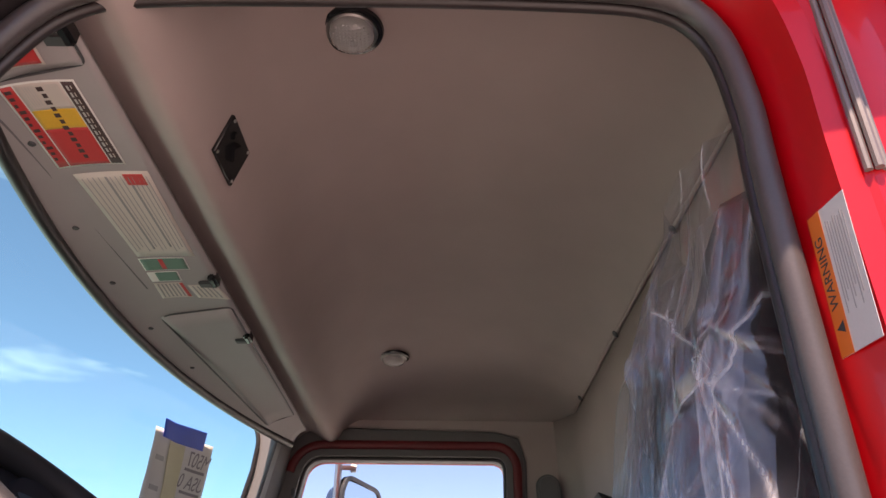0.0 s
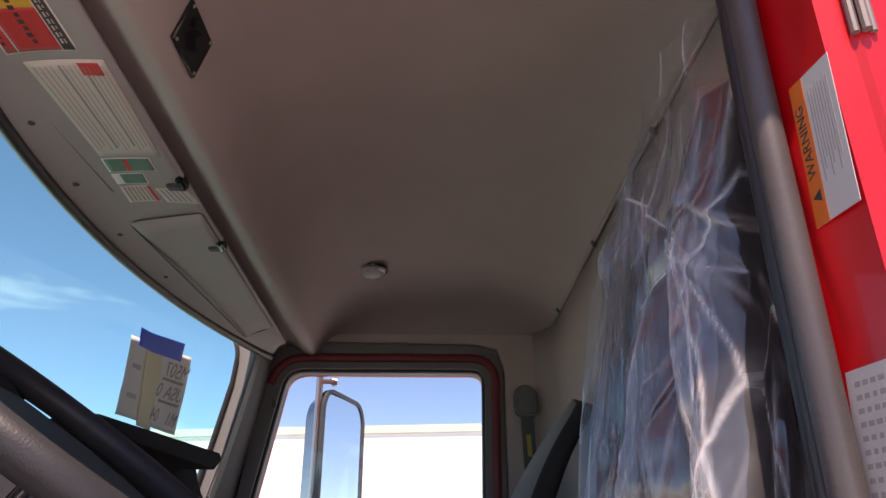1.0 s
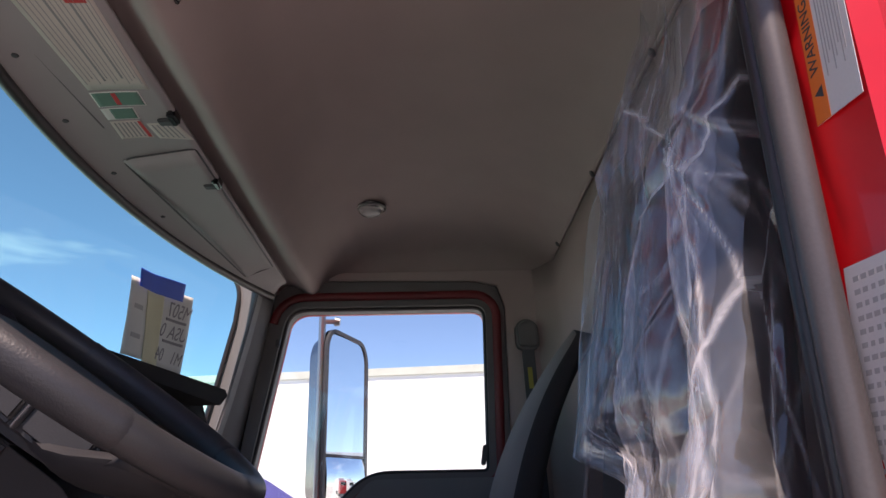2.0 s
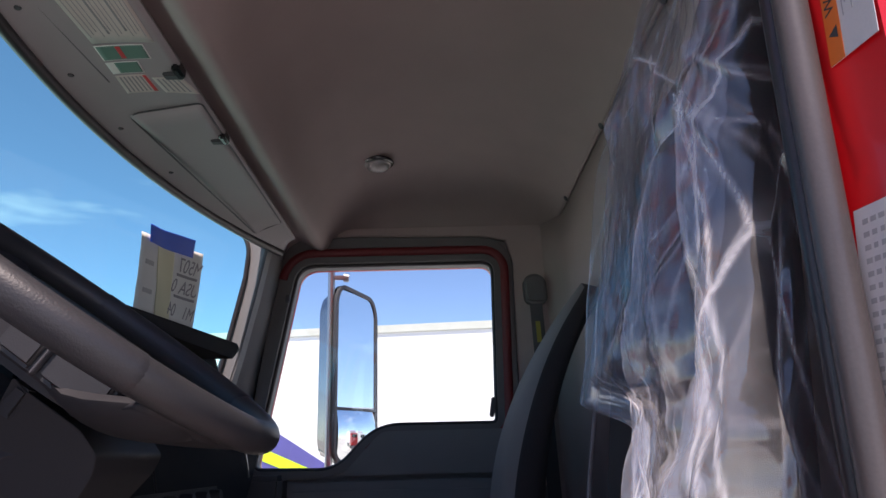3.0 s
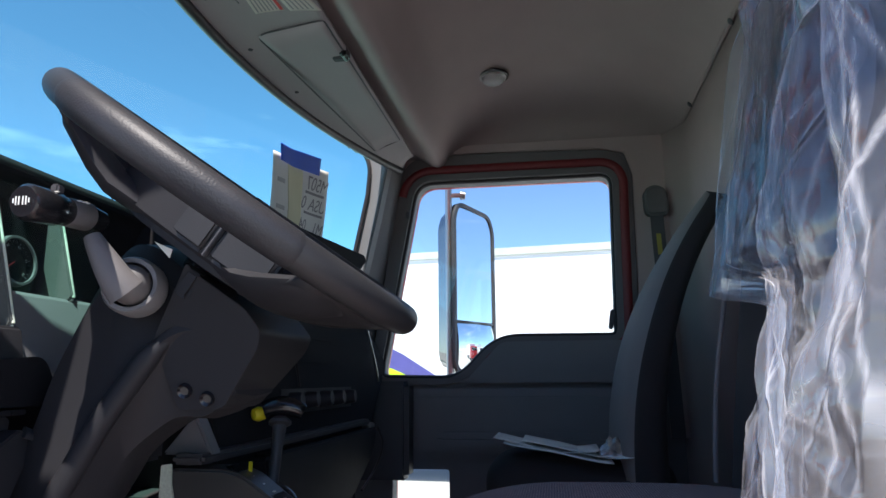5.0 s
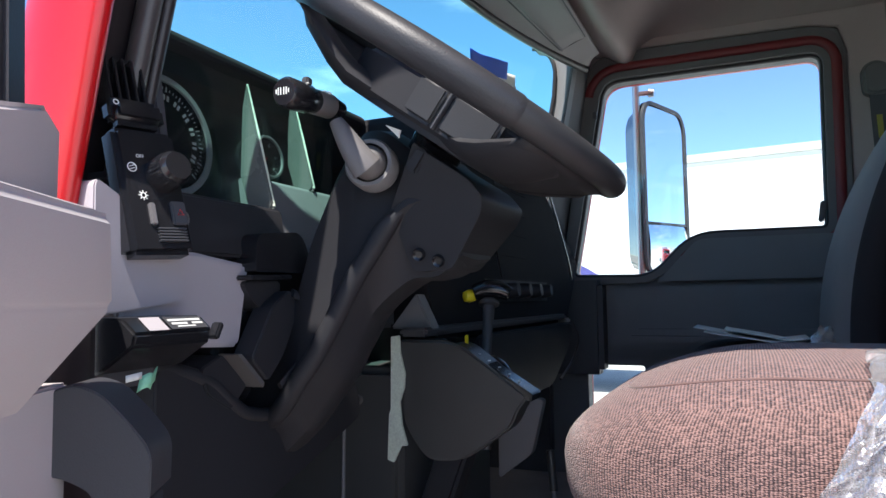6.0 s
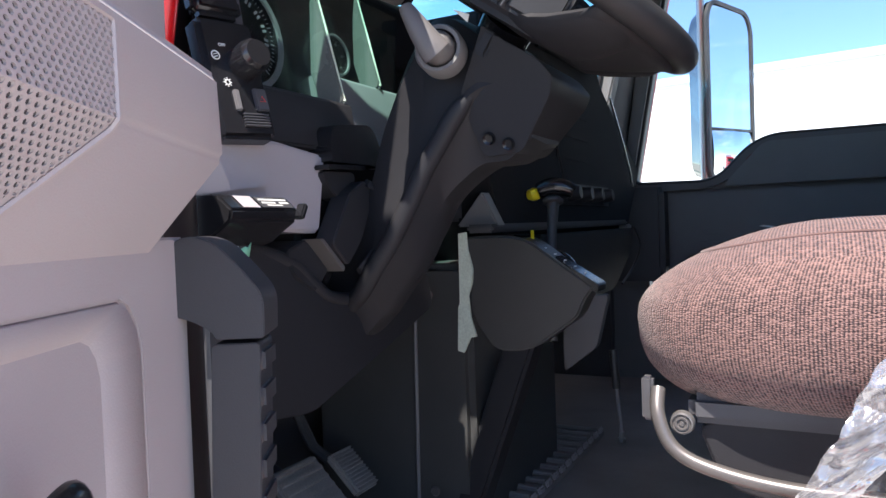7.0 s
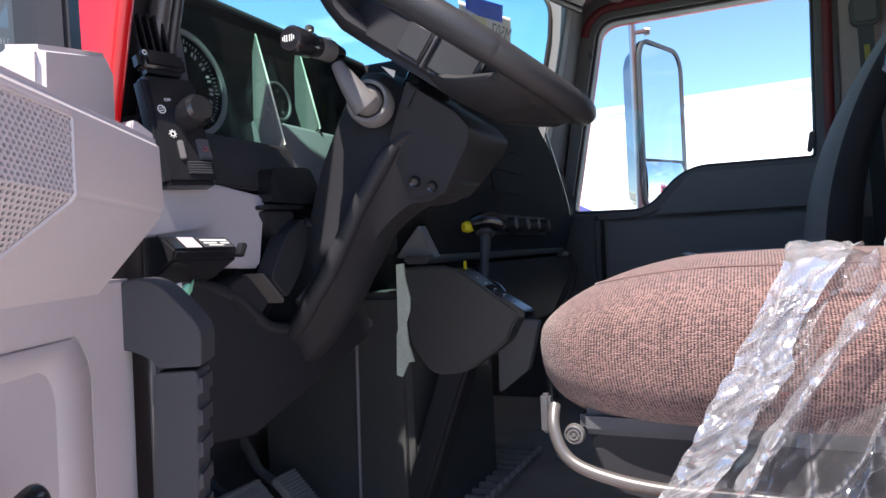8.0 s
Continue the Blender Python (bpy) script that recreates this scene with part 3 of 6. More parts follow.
for y in (0.965, 1.685, 2.01):
    part("latch_plate", box((-0.548, y, 2.648), (0.036, 0.022, 0.010), None, 0.003), M_DARK, ob_con)
    part("latch_hook", box((-0.531, y - 0.012, 2.655), (0.018, 0.045, 0.028), None, 0.005), M_GLOSS, ob_con, "black latch catch")


def decal(corners, material, name, drop, label=""):
    """A flat sticker under the console: corners as (x, y)."""
    bm = bmesh.new()
    n = 10
    (ax, ay), (bx, by), (cx, cy), (dx, dy) = corners
    for lo in (0.0, 0.0004):
        for i in range(n + 1):
            for j in range(n + 1):
                u, v = i / n, j / n
                x = (1 - u) * ((1 - v) * ax + v * dx) + u * ((1 - v) * bx + v * cx)
                y = (1 - u) * ((1 - v) * ay + v * dy) + u * ((1 - v) * by + v * cy)
                bm.verts.new((x, y, console_z(x, y) - drop + lo))
        break
    bm.verts.ensure_lookup_table()
    for i in range(n):
        for j in range(n):
            bm.faces.new([bm.verts[(n + 1) * a + c] for a, c in ((i, j), (i + 1, j), (i + 1, j + 1), (i, j + 1))])
    return thick(part(name, bm, material, ob_con, label), 0.0003, 0.0)


def inside(corners, u0, u1, v0, v1):
    (a, b, c, d) = (Vector(p) for p in corners)
    pt = lambda u, v: tuple((1 - u) * ((1 - v) * a + v * d) + u * ((1 - v) * b + v * c))
    return [pt(u0, v0), pt(u1, v0), pt(u1, v1), pt(u0, v1)]


for k, (a, c) in enumerate(((0.90, 1.015), (1.822, 2.68))):
    flap = decal([(-0.685 - 0.008 * k, a), (-0.532, a), (-0.534, c), (-0.655 + 0.037 * k, c)], M_CONSOLE, "cover", 0.0015, "hinged storage cover")
    flap.modifiers["depth"].thickness = 0.004
L1 = [(-0.665, 0.915), (-0.575, 0.925), (-0.578, 1.004), (-0.668, 0.992)]
decal(L1, M_LABELPINK, "decal", 0.0055, "red danger sticker with white border")
decal(inside(L1, 0.04, 0.96, 0.04, 0.96), M_LABELRED, "decal_field", 0.0060)
for v in (0.2, 0.4, 0.6):
    decal(inside(L1, 0.62, 0.86, v, v + 0.07), M_LABELPINK, "print", 0.0065)
L2 = [(-0.652, 1.024), (-0.560, 1.043), (-0.562, 1.246), (-0.662, 1.230)]
decal(L2, M_PAPER, "decal", 0.0010, "large warning sticker in red, amber and black")
for a, c, v0, v1, mt in ((0.03, 0.17, 0.02, 0.98, M_LABELRED), (0.19, 0.78, 0.02, 0.30, M_LABELPINK), (0.19, 0.78, 0.30, 0.52, M_LABELAMBER), (0.19, 0.78, 0.52, 0.98, M_LABELRED), (0.80, 0.97, 0.02, 0.98, M_BROWN)):
    decal(inside(L2, a, c, v0, v1), mt, "decal_field", 0.0015)
for i in range(12):
    v = 0.06 + 0.072 * i
    decal(inside(L2, 0.44 + 0.02 * (i % 2), 0.52, v, v + 0.045), M_BROWN, "print", 0.0020)
    decal(inside(L2, 0.05, 0.13 - 0.02 * (i % 3), v, v + 0.035), M_BROWN, "print", 0.0020)
    decal(inside(L2, 0.84, 0.87, v, v + 0.05), M_SMUDGE, "print", 0.0020)
    decal(inside(L2, 0.90, 0.915, v, v + 0.03 + 0.01 * (i % 3)), M_LABELPINK, "print", 0.0020)
for i in range(5):
    decal(inside(L2, 0.24 + 0.035 * i, 0.25 + 0.035 * i, 0.05, 0.26), M_SMUDGE, "print", 0.0020)
L3 = [(-0.650, 1.252), (-0.535, 1.270), (-0.542, 1.568), (-0.650, 1.545)]
decal(L3, M_LABELPINK, "decal", 0.0010, "pale instruction sticker with rows of print")
for i, u in enumerate((0.06, 0.13, 0.20, 0.27, 0.36, 0.43, 0.50, 0.57, 0.66, 0.73, 0.80, 0.87, 0.93)):
    decal(inside(L3, u, u + (0.035 if i in (4, 8) else 0.014), 0.05, 0.93 - 0.03 * (i % 3)), M_GREYINK if i in (4, 8, 11) else M_CONSOLE, "print", 0.0014)
decal(inside(L3, 0.62, 0.90, 0.03, 0.14), M_LABELRED, "print", 0.0014)
L4 = [(-0.652, 1.553), (-0.565, 1.570), (-0.567, 1.622), (-0.655, 1.606)]
decal(L4, M_PAPER, "decal", 0.0010, "small dark green sticker with white border")
decal(inside(L4, 0.03, 0.97, 0.05, 0.95), M_LABELGREEN, "decal_field", 0.0014)
decal(inside(L4, 0.40, 0.50, 0.1, 0.9), M_LABELRED, "print", 0.0018)
L5 = [(-0.656, 1.612), (-0.595, 1.624), (-0.598, 1.668), (-0.658, 1.655)]
decal(L5, M_PAPER, "decal", 0.0010, "small green and white sticker")
decal(inside(L5, 0.25, 0.95, 0.06, 0.94), M_LABELGREEN, "decal_field", 0.0014)
L6 = [(-0.658, 1.662), (-0.600, 1.674), (-0.598, 1.748), (-0.662, 1.736)]
decal(L6, M_LABELPINK, "decal", 0.0010, "small pale sticker with fine print")
for i in range(6):
    decal(inside(L6, 0.1 + 0.13 * i, 0.15 + 0.13 * i, 0.08, 0.9), M_GREYINK, "print", 0.0014)
decal(inside(L6, 0.86, 0.98, 0.05, 0.95), M_LABELRED, "print", 0.0016)
L7 = [(-0.594, 1.690), (-0.535, 1.70), (-0.520, 1.778), (-0.588, 1.756)]
decal(L7, M_LABELPINK, "decal", 0.0010, "small white sticker with fine print")
for i in range(5):
    decal(inside(L7, 0.12 + 0.16 * i, 0.17 + 0.16 * i, 0.1, 0.88), M_GREYINK, "print", 0.0014)


# ---- ceiling lamps and the blank plate ----
def dome_lamp(x, y):
    z = roof(x, y)
    ob = thing("dome_lamp", (x, y, z), "round flush ceiling lamp with a ribbed clear lens, unlit", "ceiling lamp", "ceiling lamps")
    p = at((x, y, z + 0.002), (0, 0, -1))
    part("base_ring", lathe([(0, 0), (0.054, 0), (0.057, 0.004), (0.055, 0.010), (0.048, 0.012), (0.046, 0.008), (0, 0.008)], p, 40), M_GLOSS, ob, "black outer ring")
    part("reflector", lathe([(0.047, 0.009), (0.046, 0.015), (0.042, 0.017), (0.041, 0.012), (0.0, 0.010)], p, 40), M_STEEL, ob, "satin metal bezel")
    bm = lathe([(0.041, 0.015), (0.039, 0.024), (0.030, 0.032), (0.015, 0.037), (0.0, 0.038)], p, 40)
    for i in range(-5, 6):
        for j in range(-5, 6):
            if i * i + j * j < 34:
                bm = lathe([(0.0030, 0), (0.0018, 0.0018), (0, 0.0024)], at((x + 0.0062 * i, y + 0.0062 * j, z - 0.0355 + 0.00033 * (i * i + j * j)), (0, 0, -1)), 6, bm)
    part("lens", bm, M_LENS, ob, "clear beaded lens")


dome_lamp(-0.19, 1.178)
dome_lamp(-0.195, 2.66)

pl = Vector((-0.4040, 1.2877, 2.7120))
long_way, short_way = Vector((-0.0142, 0.062, -0.0324)), Vector((0.0152, 0.0453, 0.0338))
nrm = long_way.cross(short_way).normalized()
nrm = nrm if nrm.z < 0 else -nrm
ob = thing("blanking_plate", pl, "small black diamond-set switch plate with corner screws", "switch plate")


def rhombus(k, lo, hi):
    bm = bmesh.new()
    rim = [pl + w * k for w in (long_way, short_way, -long_way, -short_way)]
    a, c = [bm.verts.new(p + nrm * lo) for p in rim], [bm.verts.new(p + nrm * hi) for p in rim]
    bm.faces.new(a), bm.faces.new(c[::-1])
    for i in range(4):
        bm.faces.new((a[i - 1], a[i], c[i], c[i - 1]))
    bmesh.ops.recalc_face_normals(bm, faces=bm.faces)
    return bevel(bm, 0.0015, 1)


part("plate", rhombus(1.0, -0.004, 0.004), M_GLOSS, ob)
for w in (long_way, short_way, -long_way, -short_way):
    part("screw", lathe([(0, 0.006), (0.003, 0.0055), (0.0035, 0.004), (0, 0.004)], at(pl + w * 0.84, nrm), 10), M_STEEL, ob)
part("switch", box(pl + nrm * 0.008, (0.030, 0.026, 0.012), steer(nrm, tuple(long_way)).to_3x3(), 0.003), M_GLOSS, ob)
part("socket", box(pl + nrm * 0.006 - long_way * 0.45, (0.014, 0.012, 0.006), steer(nrm, tuple(long_way)).to_3x3(), 0.002), M_GLOSS, ob)

# ---- driver's side: door opening, seals and red jamb ----
OPEN = smoothed([(0.318, 1.0), (0.318, 1.4), (0.318, 1.9), (0.320, 2.35), (0.322, 2.50), (0.304, 2.61), (0.245, 2.664), (0.10, 2.678), (-0.15, 2.682), (-0.40, 2.678), (-0.50, 2.655), (-0.560, 2.58), (-0.620, 2.42), (-0.689, 2.15), (-0.738, 1.95), (-0.772, 1.75), (-0.78, 1.4), (-0.78, 1.0)], 5)
OPEN = [(p.x, p.z) for p in (Vector((a, 0, b)) for a, b in [(q[0], q[1]) for q in OPEN])]


def outward(line, d):
    out = []
    for i in range(len(line)):
        t = (Vector(line[min(i + 1, len(line) - 1)]) - Vector(line[max(i - 1, 0)])).normalized()
        out.append(Vector(line[i]) + Vector((t.y, -t.x)) * d)
    return out


setting("seal_door_opening", tube([(a, 0.902, b) for a, b in outward(OPEN, 0.006)], 0.0150, 14), M_SEAL, "thick grey rubber bulb seal round the door opening", "seal")
setting("seal_door_inner", tube([(a, 0.925, b) for a, b in outward(OPEN, 0.001)], 0.009, 10), M_RUBBER, "inner rubber lip of the door seal", "seal")
JAMB = [(0.019, 0.916), (0.020, 0.912), (0.022, 0.905), (0.027, 0.892), (0.034, 0.862), (0.038, 0.836), (0.064, 0.834), (0.070, 0.829), (0.088, 0.829), (0.16, 0.824)]
slim = [1.0 if a > -0.3 else 1.0 - 0.75 * ease((-0.3 - a) / 0.2) for a, _ in OPEN]
rings = [[Vector(p) + (q - Vector(p)) * (k_ if d > 0.03 else 1) for p, q, k_ in zip(OPEN, outward(OPEN, d), slim)] for d, _ in JAMB]
split = next(i for i, p in enumerate(OPEN) if p[0] < -0.47)


def jamb(first, last):
    return sheet(lambda u, v: (lambda i, j: (rings[i][j].x, JAMB[i][1], rings[i][j].y))(int(round(u * 9)), first + int(round(v * (last - first)))), 9, last - first)


thick(setting("wall_driver_jamb", jamb(0, split), M_RED, "glossy red painted door jamb", "door jamb", 22), 0.004, 1.0)
thick(setting("wall_driver_pillar", jamb(split, len(OPEN) - 1), M_RUBBER, "black rubber-faced front door pillar", "door pillar", 60), 0.004, 1.0)
setting("wall_driver_side", prism([(0.47, 0.95), (0.62, 0.95), (0.62, 2.95), (-0.5, 2.95), (-0.62, 2.8), (0.40, 2.80), (0.47, 2.7)], "y", 0.824, 0.836, 0), M_RED, "glossy red cab side panel", "wall")
ob = thing("door_rail", (0.395, 0.82, 2.34), "bright ribbed metal drip rail ending beside the door opening", "rail")
for i, (x, y, r) in enumerate(((0.386, 0.829, 0.0040), (0.394, 0.824, 0.0046), (0.402, 0.827, 0.0034))):
    part("channel", tube([(x, y, 2.342), (x + 0.006, y, 2.60), (x + 0.006, y, 2.735)], r, 8), M_RAIL, ob)


def side_label(name, corner, along, down, size, label):
    """A flat sticker; corner, its width way and its way down."""
    u, v = Vector(along).normalized(), Vector(down).normalized()
    w = u.cross(v).normalized()
    ob = thing(name, corner, label, "label")
    return ob, Matrix.Translation(Vector(corner)) @ Matrix((u, v, w)).transposed().to_4x4()


# warning sticker: y runs across it, z up
ob, pm = side_label("warning_label", (0.3458, 0.882, 2.3165), (0.13, -1, 0), (0, 0.06, -1), (0.055, 0.145), "white and orange warning sticker on the red jamb")
bm = box((0.028, 0.072, -0.0012), (0.056, 0.145, 0.0006), None, 0)
bm.transform(pm)
part("sheet", bm, M_VINYL, ob)
bm = box((0.009, 0.072, -0.0018), (0.018, 0.145, 0.0004), None, 0)
bm.transform(pm)
part("band", bm, M_ORANGE, ob, "orange header band")
words("lettering", "WARNING", 0.0155, pm @ Matrix.Translation((0.009, 0.062, -0.0022)) @ steer((0, 0, -1), (0, -1, 0)), M_INK, ob)
bm = bmesh.new()
vs = [bm.verts.new(p) for p in ((0.0035, 0.118, -0.0023), (0.0145, 0.112, -0.0023), (0.0145, 0.124, -0.0023))]
bm.faces.new(vs)
bm.transform(pm)
part("symbol", bm, M_INK, ob)
bars([(0.0235 + 0.0036 * i, 0.062 - 0.004 * (i % 3), 0.0012, 0.095 - 0.012 * (i % 3)) for i in range(8)], pm @ Matrix.Translation((0, 0, -0.0018)), M_GREYINK, ob)
ob, pm = side_label("certification_label", (0.3410, 0.893, 2.042), (0.16, -1, 0), (0, 0.14, -1), (0.07, 0.16), "white data sticker with dense fine print on the red jamb")
bm = box((0.035, 0.085, -0.0012), (0.07, 0.17, 0.0006), None, 0.0)
bm.transform(pm)
part("sheet", bm, M_VINYL, ob)
bars([(0.012 + 0.0085 * i, 0.012 + 0.0105 * j, 0.0062 - 0.001 * ((i * j) % 3), 0.0042) for i in range(6) for j in range(15)], pm @ Matrix.Translation((0, 0, -0.0018)), M_GREYINK, ob)

setting("wall_driver_post", tube([(-0.800, 0.79, 1.60), (-0.772, 0.79, 1.75), (-0.719, 0.79, 2.0), (-0.674, 0.792, 2.2), (-0.610, 0.80, 2.5), (-0.575, 0.81, 2.66)], [0.058, 0.058, 0.060, 0.058, 0.052, 0.046], 24, flat=0.42, up=(1, 0, 0)), M_RED, "rounded red painted windscreen post of the cab", "post")
setting("trim_pillar_driver", tube([(-0.635, 0.94, 2.62), (-0.69, 0.935, 2.40), (-0.765, 0.93, 2.1), (-0.80, 0.92, 1.85), (-0.81, 0.92, 1.70)], 0.022, 14), M_DARK, "dark windscreen pillar trim on the driver's side", "pillar")
setting("seal_windscreen_driver", tube([(screen_x(0.90, z) + 0.02, 0.90, z) for z in (2.62, 2.4, 2.2, 2.0)], 0.007, 8), M_RUBBER, "black windscreen rubber on the driver's side", "seal")
setting("wall_kick_passenger", box((-1.02, 3.10, 1.42), (0.46, 0.05, 0.95), None, 0.01), M_DARK, "dark side panel of the passenger footwell", "wall")
setting("wall_front", box((-1.22, 1.97, 1.5), (0.04, 2.4, 1.0), None, 0.0), M_DARK, "dark firewall", "wall")
setting("wall_driver_sill", box((-0.2, 0.86, 1.0), (1.1, 0.10, 0.12), None, 0.01), M_RED, "red door sill", "sill")
setting("wall_kick_driver", box((-0.97, 0.88, 1.45), (0.50, 0.05, 0.9), None, 0.01), M_DARK, "dark side panel of the footwell", "wall")

setting("wall_rear_outer", box((0.605, 2.01, 1.92), (0.03, 2.36, 1.94), None, 0.006), M_RED, "red painted rear skin of the cab", "wall")
setting("wall_front_outer", box((-1.265, 2.01, 1.5), (0.03, 2.40, 1.10), None, 0.01), M_RED, "red painted front skin of the cab", "wall")
setting("wall_chassis", box((-0.3, 2.0, 0.475), (1.7, 1.9, 0.95), None, 0.02), M_RUBBER, "dark chassis below the cab", "chassis")

# ---- steering wheel and column ----
HUB = Vector((-0.384, 1.125, 2.020))
TILTED = Vector((0.580, 0.023, 0.815)).normalized()
WHEEL = at(HUB, TILTED, (-0.815, 0, 0.58))
R = 0.234


def arc(a0, a1, steps, radius=R, h=0.0):
    return [WHEEL @ Vector((radius * math.cos(radians(a0 + (a1 - a0) * i / steps)), radius * math.sin(radians(a0 + (a1 - a0) * i / steps)), h)) for i in range(steps + 1)]


ob = thing("steering_wheel", HUB, "black steering wheel with leather-grained grips and a deep hub", "steering wheel")
rim = part("rim", tube(arc(0, 360, 96)[:-1], 0.0182, 20, True), M_RIM, ob, "satin black rim")
for a0, a1 in ((62, 133), (-133, -62)):
    part("grip", tube(arc(a0, a1, 44), [0.0170] + [0.0192] * 43 + [0.0170], 20), M_LEATHER, rim, "leather-grained grip section")
pad = prism(rounded([(-0.125, -0.075), (-0.06, -0.104), (0.05, -0.104), (0.13, -0.06), (0.13, 0.06), (0.05, 0.104), (-0.06, 0.104), (-0.125, 0.075)], 0.025, 4), "z", -0.074, -0.006, 0.012, WHEEL, 3)
hub = part("hub", pad, M_SHROUD, ob, "deep moulded hub pad")
for a0 in (-42, 138):
    dish = sheet(lambda u, v: WHEEL @ Vector(((0.125 + 0.104 * v) * math.cos(radians(a0 + 84 * u)), (0.125 + 0.104 * v) * math.sin(radians(a0 + 84 * u)), -0.072 + 0.056 * v ** 1.15)), 18, 6)
    thick(part("dish", dish, M_SHROUD, ob, "", 60), 0.006, 0.0)
for side in (1, -1):
    for x, w, mt, nm in ((-0.023, 0.046, M_RIM, "spoke_cover"), (-0.049, 0.003, M_DARK, "seam_strip"), (-0.090, 0.074, M_RIM, "spoke_cover")):
        bm = box((x, side * 0.100, -0.036), (w, 0.022, 0.052), None, 0.006 if w > 0.01 else 0.001, None, 3)
        bm.transform(WHEEL)
        part(nm, bm, mt, hub)
for a in (-30, 30, 150, 210):
    c, s_ = math.cos(radians(a)), math.sin(radians(a))
    line = [WHEEL @ Vector((r * c, r * s_, h)) for r, h in ((0.06, -0.060), (0.135, -0.058), (0.160, -0.049), (0.205, -0.026), (0.232, -0.006))]
    part("spoke", tube(line, [0.058, 0.056, 0.052, 0.044, 0.018], 16, flat=0.30, up=tuple(WHEEL.to_3x3() @ Vector((-s_, c, 0)))), M_SHROUD, ob)

ob = thing("steering_column", (-0.6, 1.18, 1.7), "black steering column shroud with stalks", "steering column")
# stations along the column: top, top edge (half width, height), ridge (height, half width), keel (height, half width)
STATIONS = [
    (-0.80, 1.640, 0.030, 1.630, 1.580, 0.036, 1.540, 0.020), (-0.70, 1.690, 0.045, 1.668, 1.570, 0.058, 1.515, 0.022),
    (-0.655, 1.755, 0.050, 1.735, 1.598, 0.077, 1.548, 0.024), (-0.640, 1.790, 0.052, 1.768, 1.617, 0.083, 1.565, 0.024),
    (-0.620, 1.850, 0.055, 1.823, 1.642, 0.083, 1.590, 0.024), (-0.585, 1.925, 0.058, 1.890, 1.690, 0.083, 1.635, 0.026),
    (-0.550, 1.975, 0.060, 1.940, 1.752, 0.083, 1.700, 0.028), (-0.530, 1.990, 0.062, 1.955, 1.782, 0.083, 1.728, 0.030),
    (-0.500, 1.985, 0.064, 1.950, 1.822, 0.083, 1.753, 0.032), (-0.466, 1.960, 0.066, 1.925, 1.862, 0.083, 1.772, 0.036),
    (-0.426, 1.928, 0.070, 1.908, 1.876, 0.081, 1.775, 0.042), (-0.385, 1.885, 0.072, 1.878, 1.860, 0.078, 1.800, 0.055)]
COLUMN_Y = 1.178
tracks = [curve_of([(q[0], q[k]) for q in STATIONS]) for k in range(1, 8)]


def column(u, v):
    """The shroud from its foot to its head; v runs once round it, from the keel over the near side."""
    x = -0.80 + 0.415 * u
    zt, we, ze, zr, wr, zk, wk = (f(x) for f in tracks)
    mid = (0.5 * (we + wr) - 0.008, 0.45 * ze + 0.55 * zr)
    half = [(0.0, zk - 0.004), (wk, zk), (wk + 0.42 * (wr - wk), zk + 0.55 * (zr - zk)), (wr - 0.012, zr - 0.015), (wr, zr - 0.004), (wr - 0.002, zr + 0.006), (wr - 0.011, zr + 0.013), mid, (we, ze), (we * 0.72, zt - 0.008), (0.0, zt)]
    ring = [(-a, z) for a, z in half] + [(a, z) for a, z in half[-2:0:-1]]
    a, z = ring[int(round(v * 20)) % 20]
    return (x, COLUMN_Y + a, z)


bm = sheet(column, 60, 20)
bmesh.ops.remove_doubles(bm, verts=bm.verts, dist=0.00005)
bm.faces.new([e for e in sorted({v for v in bm.verts if abs(v.co.x + 0.385) < 1e-4}, key=lambda v: math.atan2(v.co.z - 1.84, v.co.y - COLUMN_Y))])
part("shroud", bm, M_SHROUD, ob, "", 34)
bead = [(x, COLUMN_Y - tracks[4](x) + 0.009, tracks[3](x)) for x in (-0.69, -0.66, -0.63, -0.60, -0.57, -0.54, -0.51, -0.48, -0.45)]
bead = smoothed(bead, 4)
part("bead", tube(bead, [0.014 * min(1.0, 0.15 + 6 * (1 - i / (len(bead) - 1))) for i in range(len(bead))], 14), M_SHROUD, ob, "rolled bead along the shroud's side")
cowl = rounded([(-0.438, 1.950), (-0.424, 1.936), (-0.362, 1.894), (-0.344, 1.870), (-0.350, 1.850), (-0.402, 1.782), (-0.46, 1.780), (-0.48, 1.86)], [0.004, 0.004, 0.01, 0.006, 0.006, 0.01, 0.01, 0.01], 3)
bm = prism(cowl, "y", COLUMN_Y - 0.088, COLUMN_Y + 0.088, 0.0)
for v in bm.verts:
    v.co.y = COLUMN_Y + (v.co.y - COLUMN_Y) * (1 - 4.2 * max(0.0, 1.885 - v.co.z - 0.16 * (v.co.x + 0.42)))
part("cowl", bevel(bm, 0.006, 3, 20), M_SHROUD, ob, "faceted end of the shroud")
part("clamp", box((-0.435, COLUMN_Y - 0.080, 1.925), (0.020, 0.020, 0.034), Matrix.Rotation(radians(34), 3, "Y"), 0.004), M_SHROUD, ob)
# hidden box, added to stop sunlight through the gap between column and dash
part("sun_blocker", box((-0.665, 1.365, 1.77), (0.075, 0.07, 0.15), None, 0.006), M_SHROUD, ob)
part("collar", tube([HUB + Vector((0.0, 0.030, 0.0)) - TILTED * 0.065, (-0.455, 1.172, 1.935), (-0.49, 1.178, 1.88)], [0.040, 0.036, 0.034], 24), M_GLOSS, ob)
ball = Vector((-0.4935, 1.070, 1.923))
aim = (0.22, -0.95, 0.06)
part("stalk_base", lathe([(0.0, -0.04), (0.021, -0.04), (0.0235, -0.016), (0.0225, 0.006), (0.019, 0.015), (0.011, 0.021), (0, 0.023)], at(ball, aim), 28), M_SURROUND, ob)
